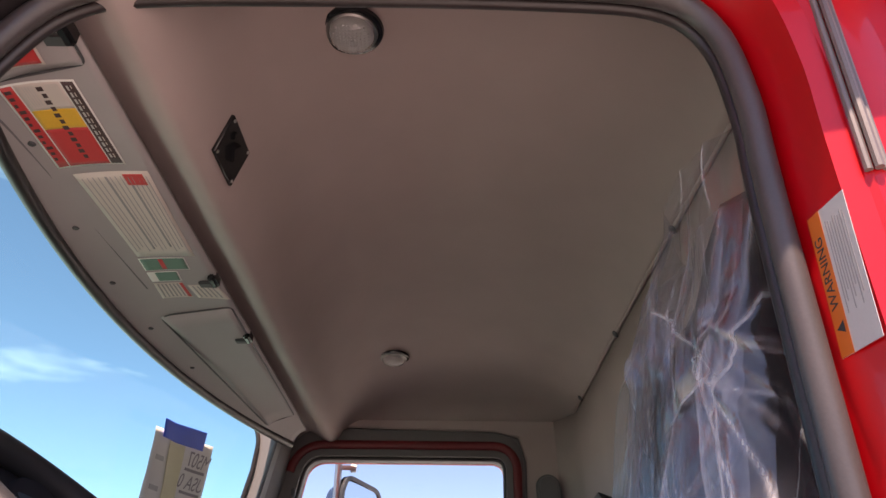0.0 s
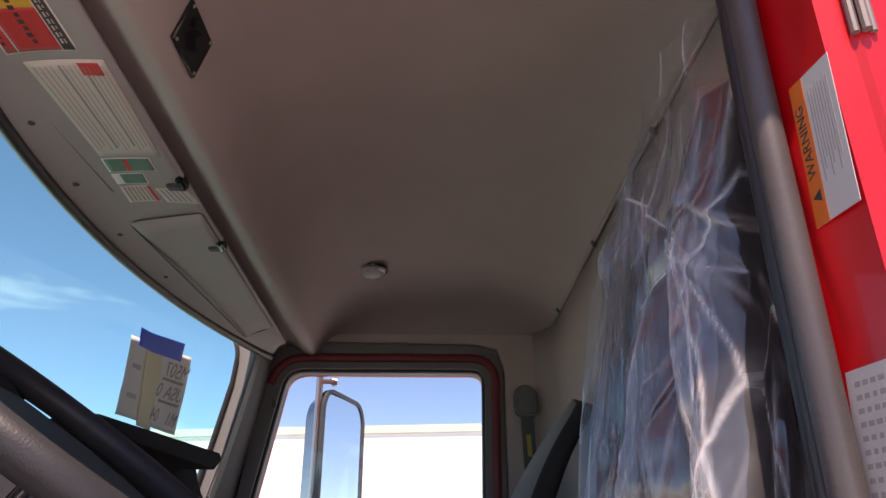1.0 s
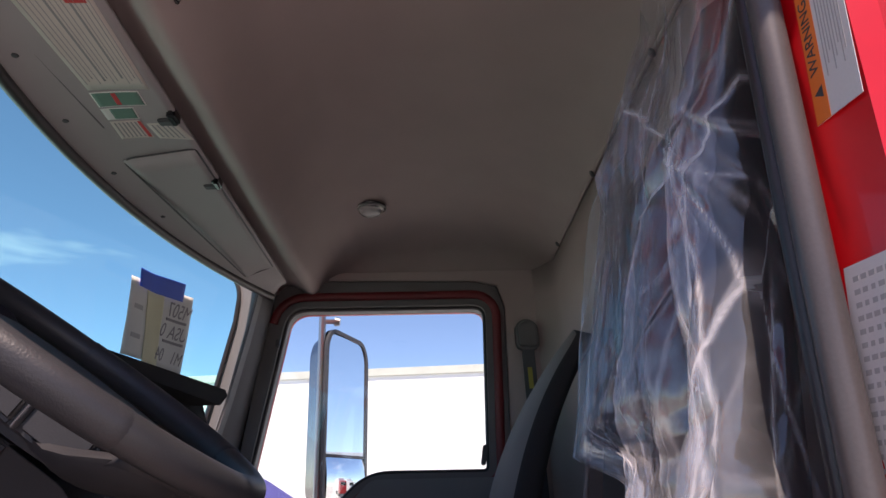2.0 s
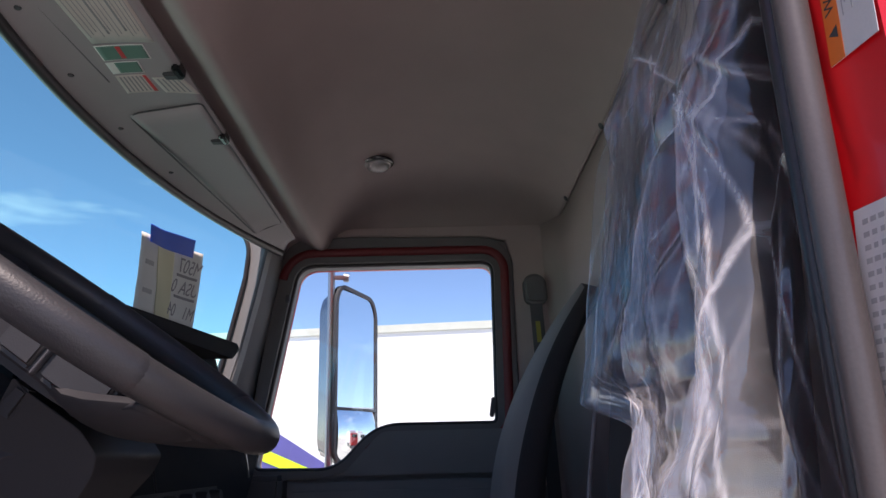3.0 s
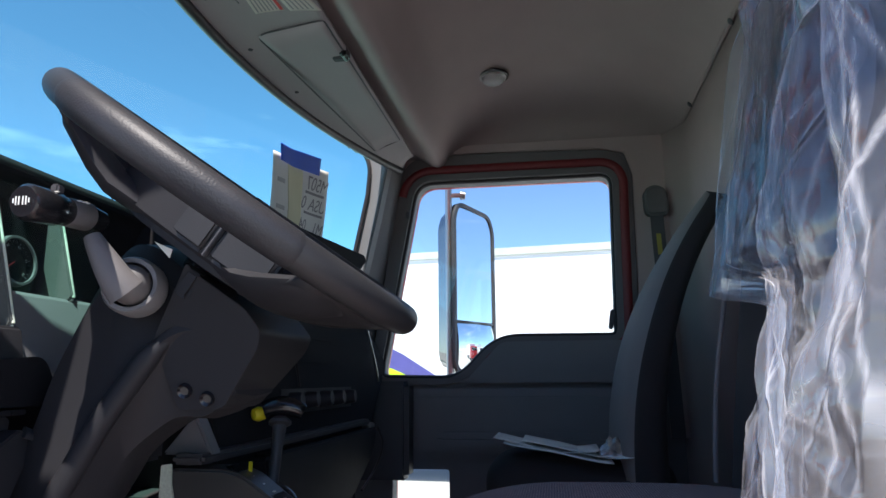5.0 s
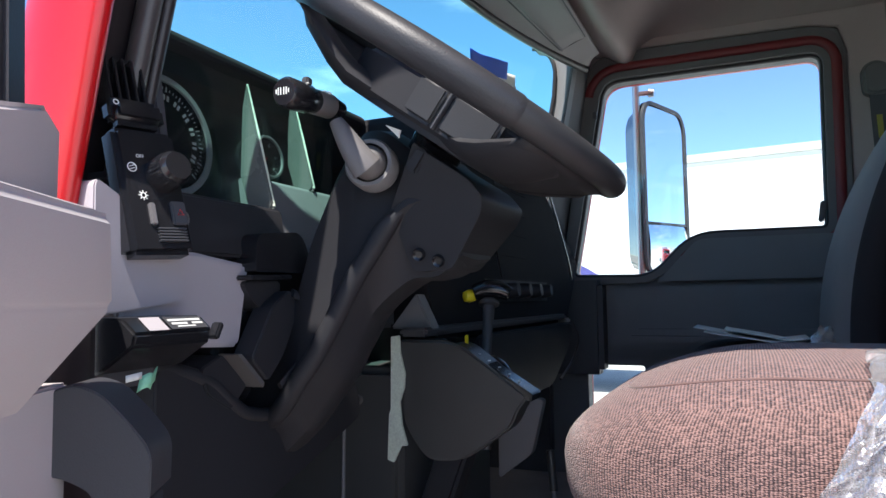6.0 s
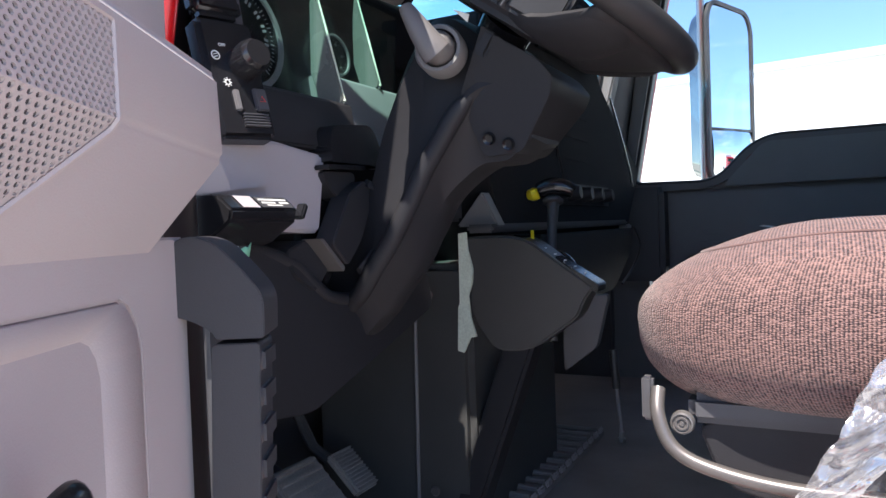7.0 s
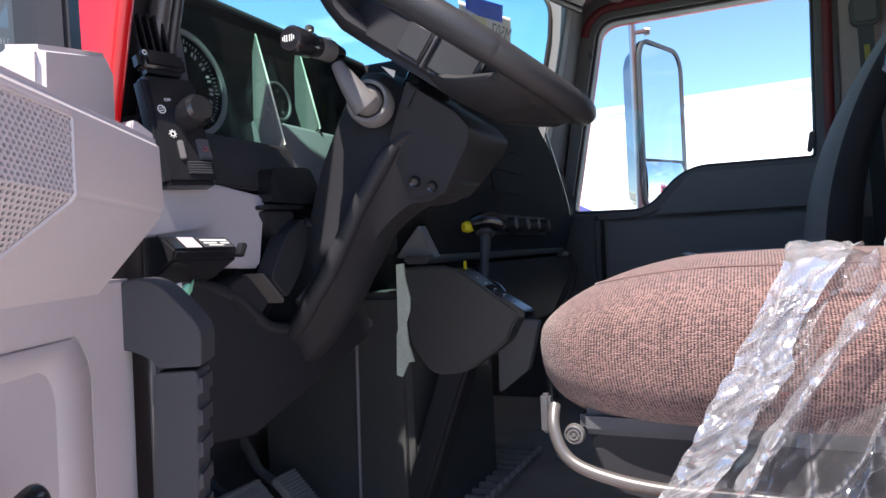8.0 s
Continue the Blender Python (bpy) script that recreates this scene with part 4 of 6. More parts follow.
part("stalk_ring", lathe([(0.024, -0.040), (0.034, -0.030), (0.034, -0.004), (0.031, 0.003), (0.026, 0.002)], at(ball, aim), 28), M_TRIM, ob)
arm = smoothed([(-0.486, 1.052, 1.912), (-0.492, 1.046, 1.922), (-0.502, 1.040, 1.940), (-0.512, 1.036, 1.958), (-0.521, 1.034, 1.974)], 4)
part("lever", tube(arm, [0.0215 - 0.0125 * (i / (len(arm) - 1)) ** 1.3 for i in range(len(arm))], 16, flat=0.8), M_SURROUND, ob, "short grey lever")
a, c = Vector((-0.543, 1.080, 2.002)), Vector((-0.548, 0.960, 1.996))
part("stalk", tube([a, a.lerp(c, 0.2), a.lerp(c, 0.60), a.lerp(c, 0.63), a.lerp(c, 0.96), c], [0.011, 0.015, 0.0155, 0.0185, 0.0195, 0.016], 20), M_GLOSS, ob, "thick black multi-function stalk with white symbols")
w = (c - a).normalized()
part("stalk_switch", box(a.lerp(c, 0.66) + Vector((0.004, 0, 0.021)), (0.010, 0.012, 0.010), None, 0.002), M_DARK, ob)
part("stalk_band", tube([a.lerp(c, 0.22), a.lerp(c, 0.5)], 0.0162, 20), M_SURROUND, ob, "grey twist band")
for t, x in ((0.34, 0.0), (0.40, 0.003), (0.46, 0.001), (0.72, -0.002)):
    part("symbol", box(a.lerp(c, t) + Vector((0.011 + x, 0, 0.0125 if t < 0.6 else 0.0165)), (0.006, 0.0024, 0.001), None, 0), M_PAPER, ob)
for d, h in ((-0.0085, 0.005), (-0.0055, 0.009), (-0.002, 0.009), (0.0025, 0.009), (0.006, 0.009), (0.0092, 0.005)):
    part("symbol", box(c + Vector((d, -0.002, 0.0)) + w * 0.001, (0.0011, 0.001, h), None, 0), M_PAPER, ob)
part("tag", prism([(-0.478, 1.976), (-0.455, 1.966), (-0.458, 1.956)], "y", 1.088, 1.0895, 0), M_PAPER, ob, "torn scrap of white tag")
for x, z in ((-0.446, 1.803), (-0.419, 1.794)):
    part("screw", lathe([(0, 0.0), (0.005, 0.0), (0.008, 0.003), (0.009, 0.0), (0.009, -0.006), (0, -0.006)], at((x, COLUMN_Y - 0.088 * (1 - 4.2 * (1.885 - z)) - 0.002, z), (0, -0.9, -0.4)), 14), M_GLOSS, ob)

# ---- dashboard ----
dash = thing("dashboard", (-0.9, 1.9, 1.6), "black moulded dashboard across the cab", "dashboard")
top = rounded([(-1.16, 2.02), (-1.16, 2.10), (-0.98, 2.134), (-0.82, 2.140), (-0.782, 2.134), (-0.772, 2.116), (-0.795, 2.10), (-0.83, 2.02)], 0.012, 3)
part("cluster_hood", prism(top, "y", 0.925, 1.56, 0.010), M_DASHTOP, dash, "black hood over the instruments")
crossing = rounded([(1.72, 1.50), (2.44, 1.50), (2.73, 1.60), (2.92, 1.78), (2.99, 1.86), (2.98, 1.89), (2.50, 2.11), (2.44, 2.165), (2.38, 2.185), (1.75, 2.155), (1.56, 2.13), (1.58, 1.80)], 0.02, 3)
part("centre_console", prism(crossing, "x", -1.16, -0.655, 0.016), M_DASHTOP, dash)
part("side_lip", prism(rounded([(1.60, 2.145), (2.40, 2.19), (2.425, 2.175), (2.36, 2.14), (1.60, 2.12)], 0.008, 3), "x", -0.66, -0.58, 0.006), M_DASHTOP, dash)
for i in range(4):
    part("vent_panel", box((-0.6625, 2.17, 1.88 + 0.062 * i), (0.02, 0.30, 0.05), None, 0.006), M_DASHTOP, dash)
for i in range(5):
    y = 2.0 + 0.115 * i
    part("knob", lathe([(0, 0.034), (0.017, 0.034), (0.020, 0.028), (0.023, 0.0), (0, 0)], at((-0.652, y, 1.765), (1, 0, 0.1)), 18), M_SHROUD, dash)
part("knob_panel", box((-0.66, 2.23, 1.765), (0.02, 0.60, 0.075), None, 0.008), M_SHROUD, dash)
part("ledge", box((-0.655, 2.1, 1.68), (0.06, 1.15, 0.018), None, 0.006), M_DARK, dash)
part("glovebox", prism(rounded([(1.78, 1.66), (2.74, 1.66), (2.70, 1.58), (2.46, 1.47), (1.90, 1.47)], 0.04, 4), "x", -0.80, -0.62, 0.015), M_SHROUD, dash)
part("cable", tube(smoothed([(-0.645, 1.94, 1.99), (-0.64, 1.98, 1.90), (-0.635, 2.02, 1.80)], 5), 0.003, 6), M_RUBBER, dash)
part("cable", tube(smoothed([(-0.642, 2.55, 2.09), (-0.64, 2.66, 1.99), (-0.64, 2.78, 1.88), (-0.64, 2.83, 1.81)], 5), 0.0035, 6), M_STEEL, dash, "thin bright wire")
part("cable", tube(smoothed([(-0.61, 2.70, 1.66), (-0.60, 2.74, 1.60), (-0.61, 2.68, 1.53), (-0.62, 2.55, 1.48)], 5), 0.004, 6), M_RUBBER, dash)
part("end_cap", box((-0.68, 3.03, 1.63), (0.24, 0.12, 0.36), None, 0.02), M_DARK, dash)
part("side_end", box((-1.01, 0.90, 1.985), (0.38, 0.04, 0.29), None, 0.004), M_DARK, dash)
part("fitting", box((-0.64, 2.70, 1.665), (0.03, 0.06, 0.018), None, 0.004), M_STEEL, dash)

# instrument cluster
clus = thing("instrument_cluster", (-0.76, 1.18, 1.98), "instrument cluster with round gauges behind angled dividers", "instrument cluster")
slant = Matrix.Translation((-0.80, 1.18, 1.98)) @ Matrix.Rotation(radians(-8), 4, "Y")
bm = box((0, 0, 0), (0.02, 0.55, 0.26), None, 0.0)
bm.transform(slant)
part("back_panel", bm, M_GLOSS, clus)
part("lower_fascia", prism(rounded([(-0.685, 1.805), (-0.70, 1.885), (-0.80, 1.895), (-0.80, 1.80)], 0.006, 2), "y", 0.94, 1.162, 0.003), M_SHROUD, clus)
part("fascia_step", prism(rounded([(-0.690, 1.80), (-0.705, 1.86), (-0.733, 1.936), (-0.80, 1.944), (-0.80, 1.80)], 0.006, 2), "y", 1.163, 1.40, 0.003), M_TRIM, clus, "stepped fascia below the small gauges")
part("left_cheek", prism([(-0.70, 1.88), (-0.735, 2.10), (-0.80, 2.10), (-0.80, 1.88)], "y", 0.925, 0.945, 0.004), M_DARK, clus)
part("divider", prism([(-0.756, 2.085), (-0.763, 2.05), (-0.766, 1.94), (-0.748, 1.889), (-0.708, 1.884), (-0.704, 1.892)], "y", 1.145, 1.156, 0.002), M_FIN, clus, "pale green-grey angled divider")
part("divider", prism([(-0.774, 2.11), (-0.782, 2.06), (-0.782, 1.985), (-0.768, 1.940), (-0.734, 1.934), (-0.729, 1.942)], "y", 1.29, 1.301, 0.002), M_FIN, clus, "pale green-grey angled divider")


def gauge(y, z, r, marks):
    p = at((-0.778, y, z), (1, 0, 0.14), (0, 1, 0))
    part("dial", lathe([(0, 0.0), (r * 0.93, 0.0), (r * 0.94, 0.006), (r, 0.006), (r, -0.01), (0, -0.01)], p, 48), M_GLOSS, clus, "black dial")
    part("dial_ring", lathe([(r * 0.95, 0.0065), (r * 0.96, 0.010), (r * 1.06, 0.010), (r * 1.10, 0.0)], p, 48), M_TRIM, clus, "grey dial ring")
    bm = bmesh.new()
    for i in range(marks):
        a = radians(-45 + 270 * i / (marks - 1))
        t = Matrix.Rotation(a, 4, "Z")
        one = box((r * 0.88, 0, 0.0012), (r * (0.10 if i % 4 == 0 else 0.05), r * (0.022 if i % 4 == 0 else 0.012), 0.0006), None, 0)
        one.transform(p @ t)
        bm = join(bm, one)
        if i % 4 == 0:
            for d in (-0.045, 0.045):
                one = box((r * 0.72, r * d, 0.0012), (r * 0.10, r * 0.05, 0.0006), None, 0)
                one.transform(p @ t)
                bm = join(bm, one)
    part("dial_marks", bm, M_GREYINK, clus, "white dial marks", smooth=0)
    one = box((r * 0.35, 0, 0.004), (r * 0.75, r * 0.04, 0.001), None, 0)
    one.transform(p @ Matrix.Rotation(radians(215), 4, "Z"))
    part("needle", one, M_LABELRED, clus, "red needle")
    part("needle_cap", lathe([(0, 0.009), (r * 0.09, 0.008), (r * 0.10, 0.0)], p, 16), M_GLOSS, clus)


for y, rim in ((1.1505, [(-0.706, 1.889), (-0.757, 2.087)]), (1.2955, [(-0.731, 1.939), (-0.775, 2.112)])):
    (x0, z0), (x1, z1) = rim
    # bright line painted along the divider's edge where sun catches it
    part("divider_edge", tube([(x0, y, z0), ((x0 + x1) / 2 + 0.001, y, (z0 + z1) / 2), (x1, y, z1)], [0.0034, 0.0026, 0.0014], 8), M_SUNLIT, clus, "divider edge painted bright as if sunlit")
    part("divider_edge", tube([(x0, y, z0 - 0.003), (x0 - 0.042, y - 0.001, z0 - 0.004)], 0.0022, 8), M_SUNLIT, clus)
gauge(0.999, 1.975, 0.081, 53)
gauge(1.225, 1.985, 0.034, 21)
part("cover_glass", prism([(-0.752, 2.085), (-0.748, 2.085), (-0.755, 1.895), (-0.760, 1.895)], "y", 0.95, 1.39, 0), M_GLASS, clus, "clear cover").visible_shadow = False

# left switch panel
sw = thing("switch_panel", (-0.66, 0.88, 1.88), "black switch panel with a rotary light knob", "switch panel")
turn = Matrix.Translation((-0.672, 0.872, 1.868)) @ Matrix.Rotation(radians(-14), 4, "Y") @ Matrix.Rotation(radians(-12), 4, "Z")
loc = lambda x, y, z: turn @ Matrix.Translation((x, y, z))
bm = box((0, 0, 0), (0.030, 0.078, 0.150), None, 0.006)
bm.transform(turn)
part("plate", bm, M_GLOSS, sw)
bm = box((0.000, 0.0, 0.098), (0.030, 0.070, 0.034), None, 0.010, None, 3)
bm.transform(turn)
part("vent", bm, M_GLOSS, sw)
for i in range(5):
    bm = box((-0.020, -0.020 + 0.011 * i, 0.145), (0.03, 0.004, 0.060), None, 0.001)
    bm.transform(turn)
    part("slat", bm, M_GLOSS, sw)
kn = turn @ Matrix.Translation((0.015, 0.012, 0.019)) @ steer((1, 0, 0))
part("knob", lathe([(0, 0.034), (0.016, 0.034), (0.019, 0.028), (0.0215, 0.0), (0, 0)], kn, 30), M_GLOSS, sw, "round light-switch knob")
bm = tube([kn @ Vector((0, 0, 0.004)), kn @ Vector((0, 0, 0.027))], [0.0214, 0.0206], 60)
for i, v in enumerate(bm.verts):
    if i % 2:
        c = kn.translation + (kn.to_3x3() @ Vector((0, 0, 1))) * (v.co - kn.translation).dot(kn.to_3x3() @ Vector((0, 0, 1)))
        v.co = c + (v.co - c) * 0.95
part("knurling", bm, M_GLOSS, sw, "", 10)
for y, z, w, h, mt, nm in ((-0.009, -0.029, 0.0075, 0.026, M_SURROUND, "slider"), (0.024, -0.027, 0.018, 0.028, M_DARK, "button")):
    bm = box((0.0165, y, z), (0.006, w, h), None, 0.0015)
    bm.transform(turn)
    part(nm, bm, mt, sw)
for i in range(5):
    bm = box((0.0165, 0.012, -0.046 - 0.0035 * i), (0.005, 0.036, 0.002), None, 0.0006)
    bm.transform(turn)
    part("wheel_rib", bm, M_DARK, sw)
bm = tube([loc(0.0205, 0.024 + 0.0045 * math.cos(a), -0.028 + 0.0045 * math.sin(a)).translation for a in (math.pi / 2 + 2 * math.pi * i / 3 for i in range(3))], 0.0006, 5, True)
part("symbol", bm, M_LABELRED, sw, "hazard triangle")
for y, z, r in ((-0.024, 0.026, 0.0052), (-0.016, -0.007, 0.0030), (-0.034, 0.100, 0.0028)):
    bm = tube([loc(0.0158 if z < 0.09 else 0.0225, y + r * math.cos(a), z + r * math.sin(a)).translation for a in (2 * math.pi * i / 16 for i in range(16))], 0.0006, 5, True)
    for i in range(8):
        if r == 0.0030:
            a = 2 * math.pi * i / 8
            bm = tube([loc(0.0158, y + k_ * math.cos(a), z + k_ * math.sin(a)).translation for k_ in (0.0040, 0.0058)], 0.0005, 5, bm=bm)
    if r > 0.005:
        for k_ in (-0.0016, 0.0016):
            bm = tube([loc(0.0158, y - 0.003, z + k_ - 0.001).translation, loc(0.0158, y + 0.003, z + k_ + 0.001).translation], 0.0005, 5, bm=bm)
    part("symbol", bm, M_PAPER, sw)
words("lettering", "OFF", 0.0056, loc(0.0156, -0.012, 0.040) @ steer((1, 0, 0), (0, 1, 0)), M_PAPER, sw)
part("socket_ring", tube([(-0.6875 + 0.10 * (1.85 - 1.85), 0.945 + 0.008 * math.cos(a), 1.848 + 0.0095 * math.sin(a)) for a in (2 * math.pi * i / 20 for i in range(20))], 0.0013, 6, True), M_GREYSTEEL, sw)

low = thing("lower_dash_panel", (-0.72, 0.95, 1.74), "light grey lower dash panel", "dash panel")
part("panel", prism(rounded([(0.835, 1.695), (1.045, 1.683), (1.065, 1.795), (0.955, 1.808), (0.845, 1.79)], 0.012, 4), "x", -0.80, -0.682, 0.008), M_DASHGREY, low)
part("side_wing", prism(rounded([(0.80, 1.73), (0.93, 1.745), (0.935, 1.812), (0.80, 1.88)], 0.012, 4), "x", -0.76, -0.672, 0.012), M_DASHGREY, low)

ob = thing("column_skirt", (-0.8, 1.1, 1.5), "black moulded knee panel below the column", "knee panel")
part("body", prism(rounded([(0.90, 1.670), (0.937, 1.663), (0.993, 1.645), (1.033, 1.615), (1.076, 1.590), (1.15, 1.586), (1.256, 1.615), (1.36, 1.61), (1.38, 1.54), (1.22, 1.49), (1.02, 1.43), (0.90, 1.445)], 0.02, 4), "x", -0.95, -0.686, 0.016, None, 5), M_SHROUD, ob)
part("ridge", tube(smoothed([(-0.695, 0.89, 1.672), (-0.695, 0.937, 1.661), (-0.690, 0.993, 1.642), (-0.690, 1.033, 1.612), (-0.690, 1.076, 1.588), (-0.690, 1.15, 1.584), (-0.70, 1.256, 1.62)], 5), 0.010, 12), M_SHROUD, ob, "rolled edge")
part("pod", prism(rounded([(1.054, 1.785), (1.054, 1.838), (1.16, 1.848), (1.20, 1.785)], [0.003, 0.02, 0.02, 0.003], 5), "x", -0.74, -0.662, 0.003), M_GLOSS, ob, "rounded black pod")
part("pod_ledge", prism(rounded([(1.037, 1.773), (1.128, 1.776), (1.128, 1.783), (1.037, 1.780)], 0.002, 2), "x", -0.70, -0.655, 0.002), M_GLOSS, ob)
part("neck", prism(rounded([(1.040, 1.772), (1.125, 1.774), (1.118, 1.742), (1.085, 1.728), (1.060, 1.745)], 0.012, 4), "x", -0.74, -0.672, 0.012, None, 4), M_SHROUD, ob)
part("recess", prism(rounded([(1.045, 1.76), (1.125, 1.75), (1.15, 1.70), (1.09, 1.60), (1.01, 1.62), (1.02, 1.70)], 0.02, 4), "x", -0.76, -0.70, 0.008), M_GLOSS, ob)
lever = part("release_lever", prism(rounded([(1.076, 1.738), (1.114, 1.760), (1.145, 1.746), (1.102, 1.668), (1.066, 1.634), (1.030, 1.668)], [0.006, 0.006, 0.006, 0.02, 0.01, 0.01], 4), "x", -0.685, -0.650, 0.006, None, 3), M_SHROUD, ob, "angular black release lever")
part("strap", tube(smoothed([(-0.648, 1.118, 1.756), (-0.640, 1.140, 1.742), (-0.636, 1.147, 1.708), (-0.638, 1.136, 1.675), (-0.642, 1.117, 1.652), (-0.65, 1.091, 1.626)], 5), 0.009, 10, flat=0.45, up=(0, 1, 0)), M_SHROUD, lever, "curved strap edge")
part("bracket", prism([(1.010, 1.676), (1.018, 1.676), (1.065, 1.634), (1.062, 1.627)], "x", -0.690, -0.655, 0.001), M_GREYSTEEL, ob, "slim grey metal bracket")
part("pocket", prism(rounded([(0.97, 1.66), (1.012, 1.676), (1.062, 1.630), (1.03, 1.60), (0.985, 1.625)], 0.008, 3), "x", -0.76, -0.682, 0.006), M_SHROUD, ob)

ob = thing("diagnostic_box", (-0.65, 0.86, 1.70), "small black control box with a pale printed label", "control box")
tip = Matrix.Translation((-0.65, 0.86, 1.70)) @ Matrix.Rotation(radians(6), 4, "Z")
CASE = [(-0.05, 0.030), (0.022, 0.029), (0.040, 0.013), (0.037, 0.000), (-0.005, -0.028), (-0.06, -0.028)]
part("case", prism([(a, c) for a, c in CASE], "y", -0.072, 0.055, 0.003, tip), M_GLOSS, ob)
band = tip @ Matrix.Translation((0.031, 0, 0.0215)) @ steer((0.66, 0, 0.75), (0, 1, 0))


def on_band(name, x, y, w, h, lift, material, label=""):
    bm = box((x, y, lift), (w, h, 0.0004), None, 0)
    bm.transform(band)
    part(name, bm, material, ob, label, smooth=0)


on_band("label", 0.016, 0.0, 0.062, 0.019, 0.0008, M_INK, "dark label with pale print")
for x, y, w, h in ((0.016, 0.004, 0.054, 0.003), (0.004, -0.0015, 0.026, 0.003), (0.034, -0.0015, 0.018, 0.003), (0.012, -0.006, 0.030, 0.002)):
    on_band("print", x, y, w, h, 0.0012, M_SMUDGE)
on_band("window", -0.035, 0.0, 0.030, 0.020, 0.0008, M_DASHGREY, "pale bluish end face")
part("clip", box((-0.612, 0.918, 1.711), (0.014, 0.008, 0.020), Matrix.Rotation(radians(-28), 3, "X"), 0.002), M_GLOSS, ob)
part("bracket", box((-0.69, 0.83, 1.668), (0.06, 0.10, 0.03), None, 0.008), M_DARK, ob)
ob = thing("green_tag", (-0.62, 0.83, 1.655), "crumpled mint green paper tag with a white end", "tag")
thick(part("paper", sheet(lambda u, v: (-0.625 + 0.006 * math.sin(5 * u), 0.816 + 0.030 * u + 0.004 * v, 1.652 + 0.015 * v + 0.007 * u + 0.003 * math.sin(7 * u)), 8, 3), M_GREENTAG, ob), 0.001)
thick(part("torn_end", sheet(lambda u, v: (-0.622, 0.800 + 0.020 * u, 1.664 + 0.007 * v + 0.002 * u), 3, 2), M_PAPER, ob, "white torn end"), 0.001)

# ---- engine tunnel, gear selector ----
tun = thing("engine_tunnel", (-0.9, 1.75, FLOOR), "dark grey carpeted engine tunnel panel with screws", "engine cover")
part("side_panel", box((-0.88, 1.78, 1.33), (0.40, 0.52, 0.56), None, 0.015), M_PANEL, tun)
part("edge_strip", tube([(-0.805, 1.516, 1.58), (-0.815, 1.516, 1.08)], 0.004, 8), M_TRIM, tun)
for z in (1.545, 1.13):
    part("screw", lathe([(0, 0.004), (0.008, 0.004), (0.011, 0.0), (0, 0)], at((-0.775, 1.519, z), (0, -1, 0)), 16), M_GREYSTEEL, tun)
part("triangle_pad", prism([(-0.723, 1.685), (-0.626, 1.682), (-0.663, 1.758)], "y", 1.56, 1.60, 0.004), M_TRIM, tun)
gear = thing("gear_selector", (-0.55, 1.6, 1.44), "black gear selector tower with a quadrant and T-handle", "gear selector")
bm = prism(rounded([(-0.685, 1.665), (-0.58, 1.664), (-0.548, 1.652), (-0.425, 1.562), (-0.445, 1.538), (-0.462, 1.502), (-0.562, 1.432), (-0.633, 1.429), (-0.682, 1.503), (-0.680, 1.578)], [0.008, 0.02, 0.01, 0.006, 0.01, 0.015, 0.03, 0.025, 0.04, 0.04], 4), "y", 1.525, 1.605, 0.0)
for v in bm.verts:
    if v.co.y < 1.6:
        v.co.y += 0.12 * max(0.0, 1.655 - v.co.z) * min(1.0, max(0.0, (v.co.x + 0.70) / 0.12))
part("tower", bevel(bm, 0.009, 3, 32), M_PANEL, gear)
# flange colour has the greenish sunlight painted in
part("flange", prism([(-0.698, 1.672), (-0.680, 1.674), (-0.678, 1.640), (-0.668, 1.60), (-0.670, 1.572), (-0.680, 1.545), (-0.676, 1.50), (-0.664, 1.462), (-0.678, 1.460), (-0.694, 1.428), (-0.708, 1.432), (-0.704, 1.52), (-0.700, 1.53)], "y", 1.515, 1.522, 0.001), M_SUNLIT, gear, "bare metal flange painted sunlit pale green")
bm = prism([(-0.622, 1.45), (-0.555, 1.45), (-0.690, FLOOR), (-0.752, FLOOR)], "y", 1.510, 1.58, 0.008)
for v in bm.verts:
    v.co.y += 0.048 * (v.co.z - FLOOR) / (1.45 - FLOOR)
part("leg", bm, M_SHROUD, gear)
part("top_plate", prism([(-0.592, 1.668), (-0.582, 1.668), (-0.418, 1.567), (-0.420, 1.552), (-0.432, 1.556)], "y", 1.538, 1.597, 0.002), M_GLOSS, gear)
bm = lathe([(0.0, -0.006), (0.052, -0.006), (0.055, -0.003), (0.055, 0.003), (0.052, 0.006), (0.0, 0.006)], at((-0.532, 1.612, 1.577), (0.0, 1.0, 0.0)), 48)
part("quadrant", bm, M_GLOSS, gear, "curved selector quadrant")
for i in range(6):
    part("mark", box((-0.548 + 0.02 * i, 1.56, 1.6495 - 0.0123 * i), (0.004, 0.006, 0.002), None, 0), M_PAPER, gear)
part("pointer", box((-0.560, 1.575, 1.658), (0.006, 0.006, 0.03), None, 0.001), M_YELLOW, gear)
part("shaft", tube([(-0.545, 1.635, 1.44), (-0.5475, 1.65, 1.625), (-0.553, 1.68, 1.69), (-0.557, 1.70, 1.735)], [0.010, 0.010, 0.011, 0.014], 14), M_DARK, gear)
part("neck", lathe([(0, 0.010), (0.014, 0.010), (0.022, 0.003), (0.022, -0.003), (0.013, -0.008), (0, -0.008)], at((-0.557, 1.70, 1.733), (-0.1, 0.35, 1.0)), 20), M_DARK, gear)
grip = smoothed([(-0.588, 1.690, 1.757), (-0.570, 1.697, 1.763), (-0.550, 1.703, 1.765), (-0.530, 1.709, 1.760), (-0.514, 1.714, 1.752)], 4)
part("handle", tube(grip, [0.013 + 0.007 * math.sin(math.pi * min(1.0, 0.12 + 0.82 * i / (len(grip) - 1))) for i in range(len(grip))], 16), M_GLOSS, gear)
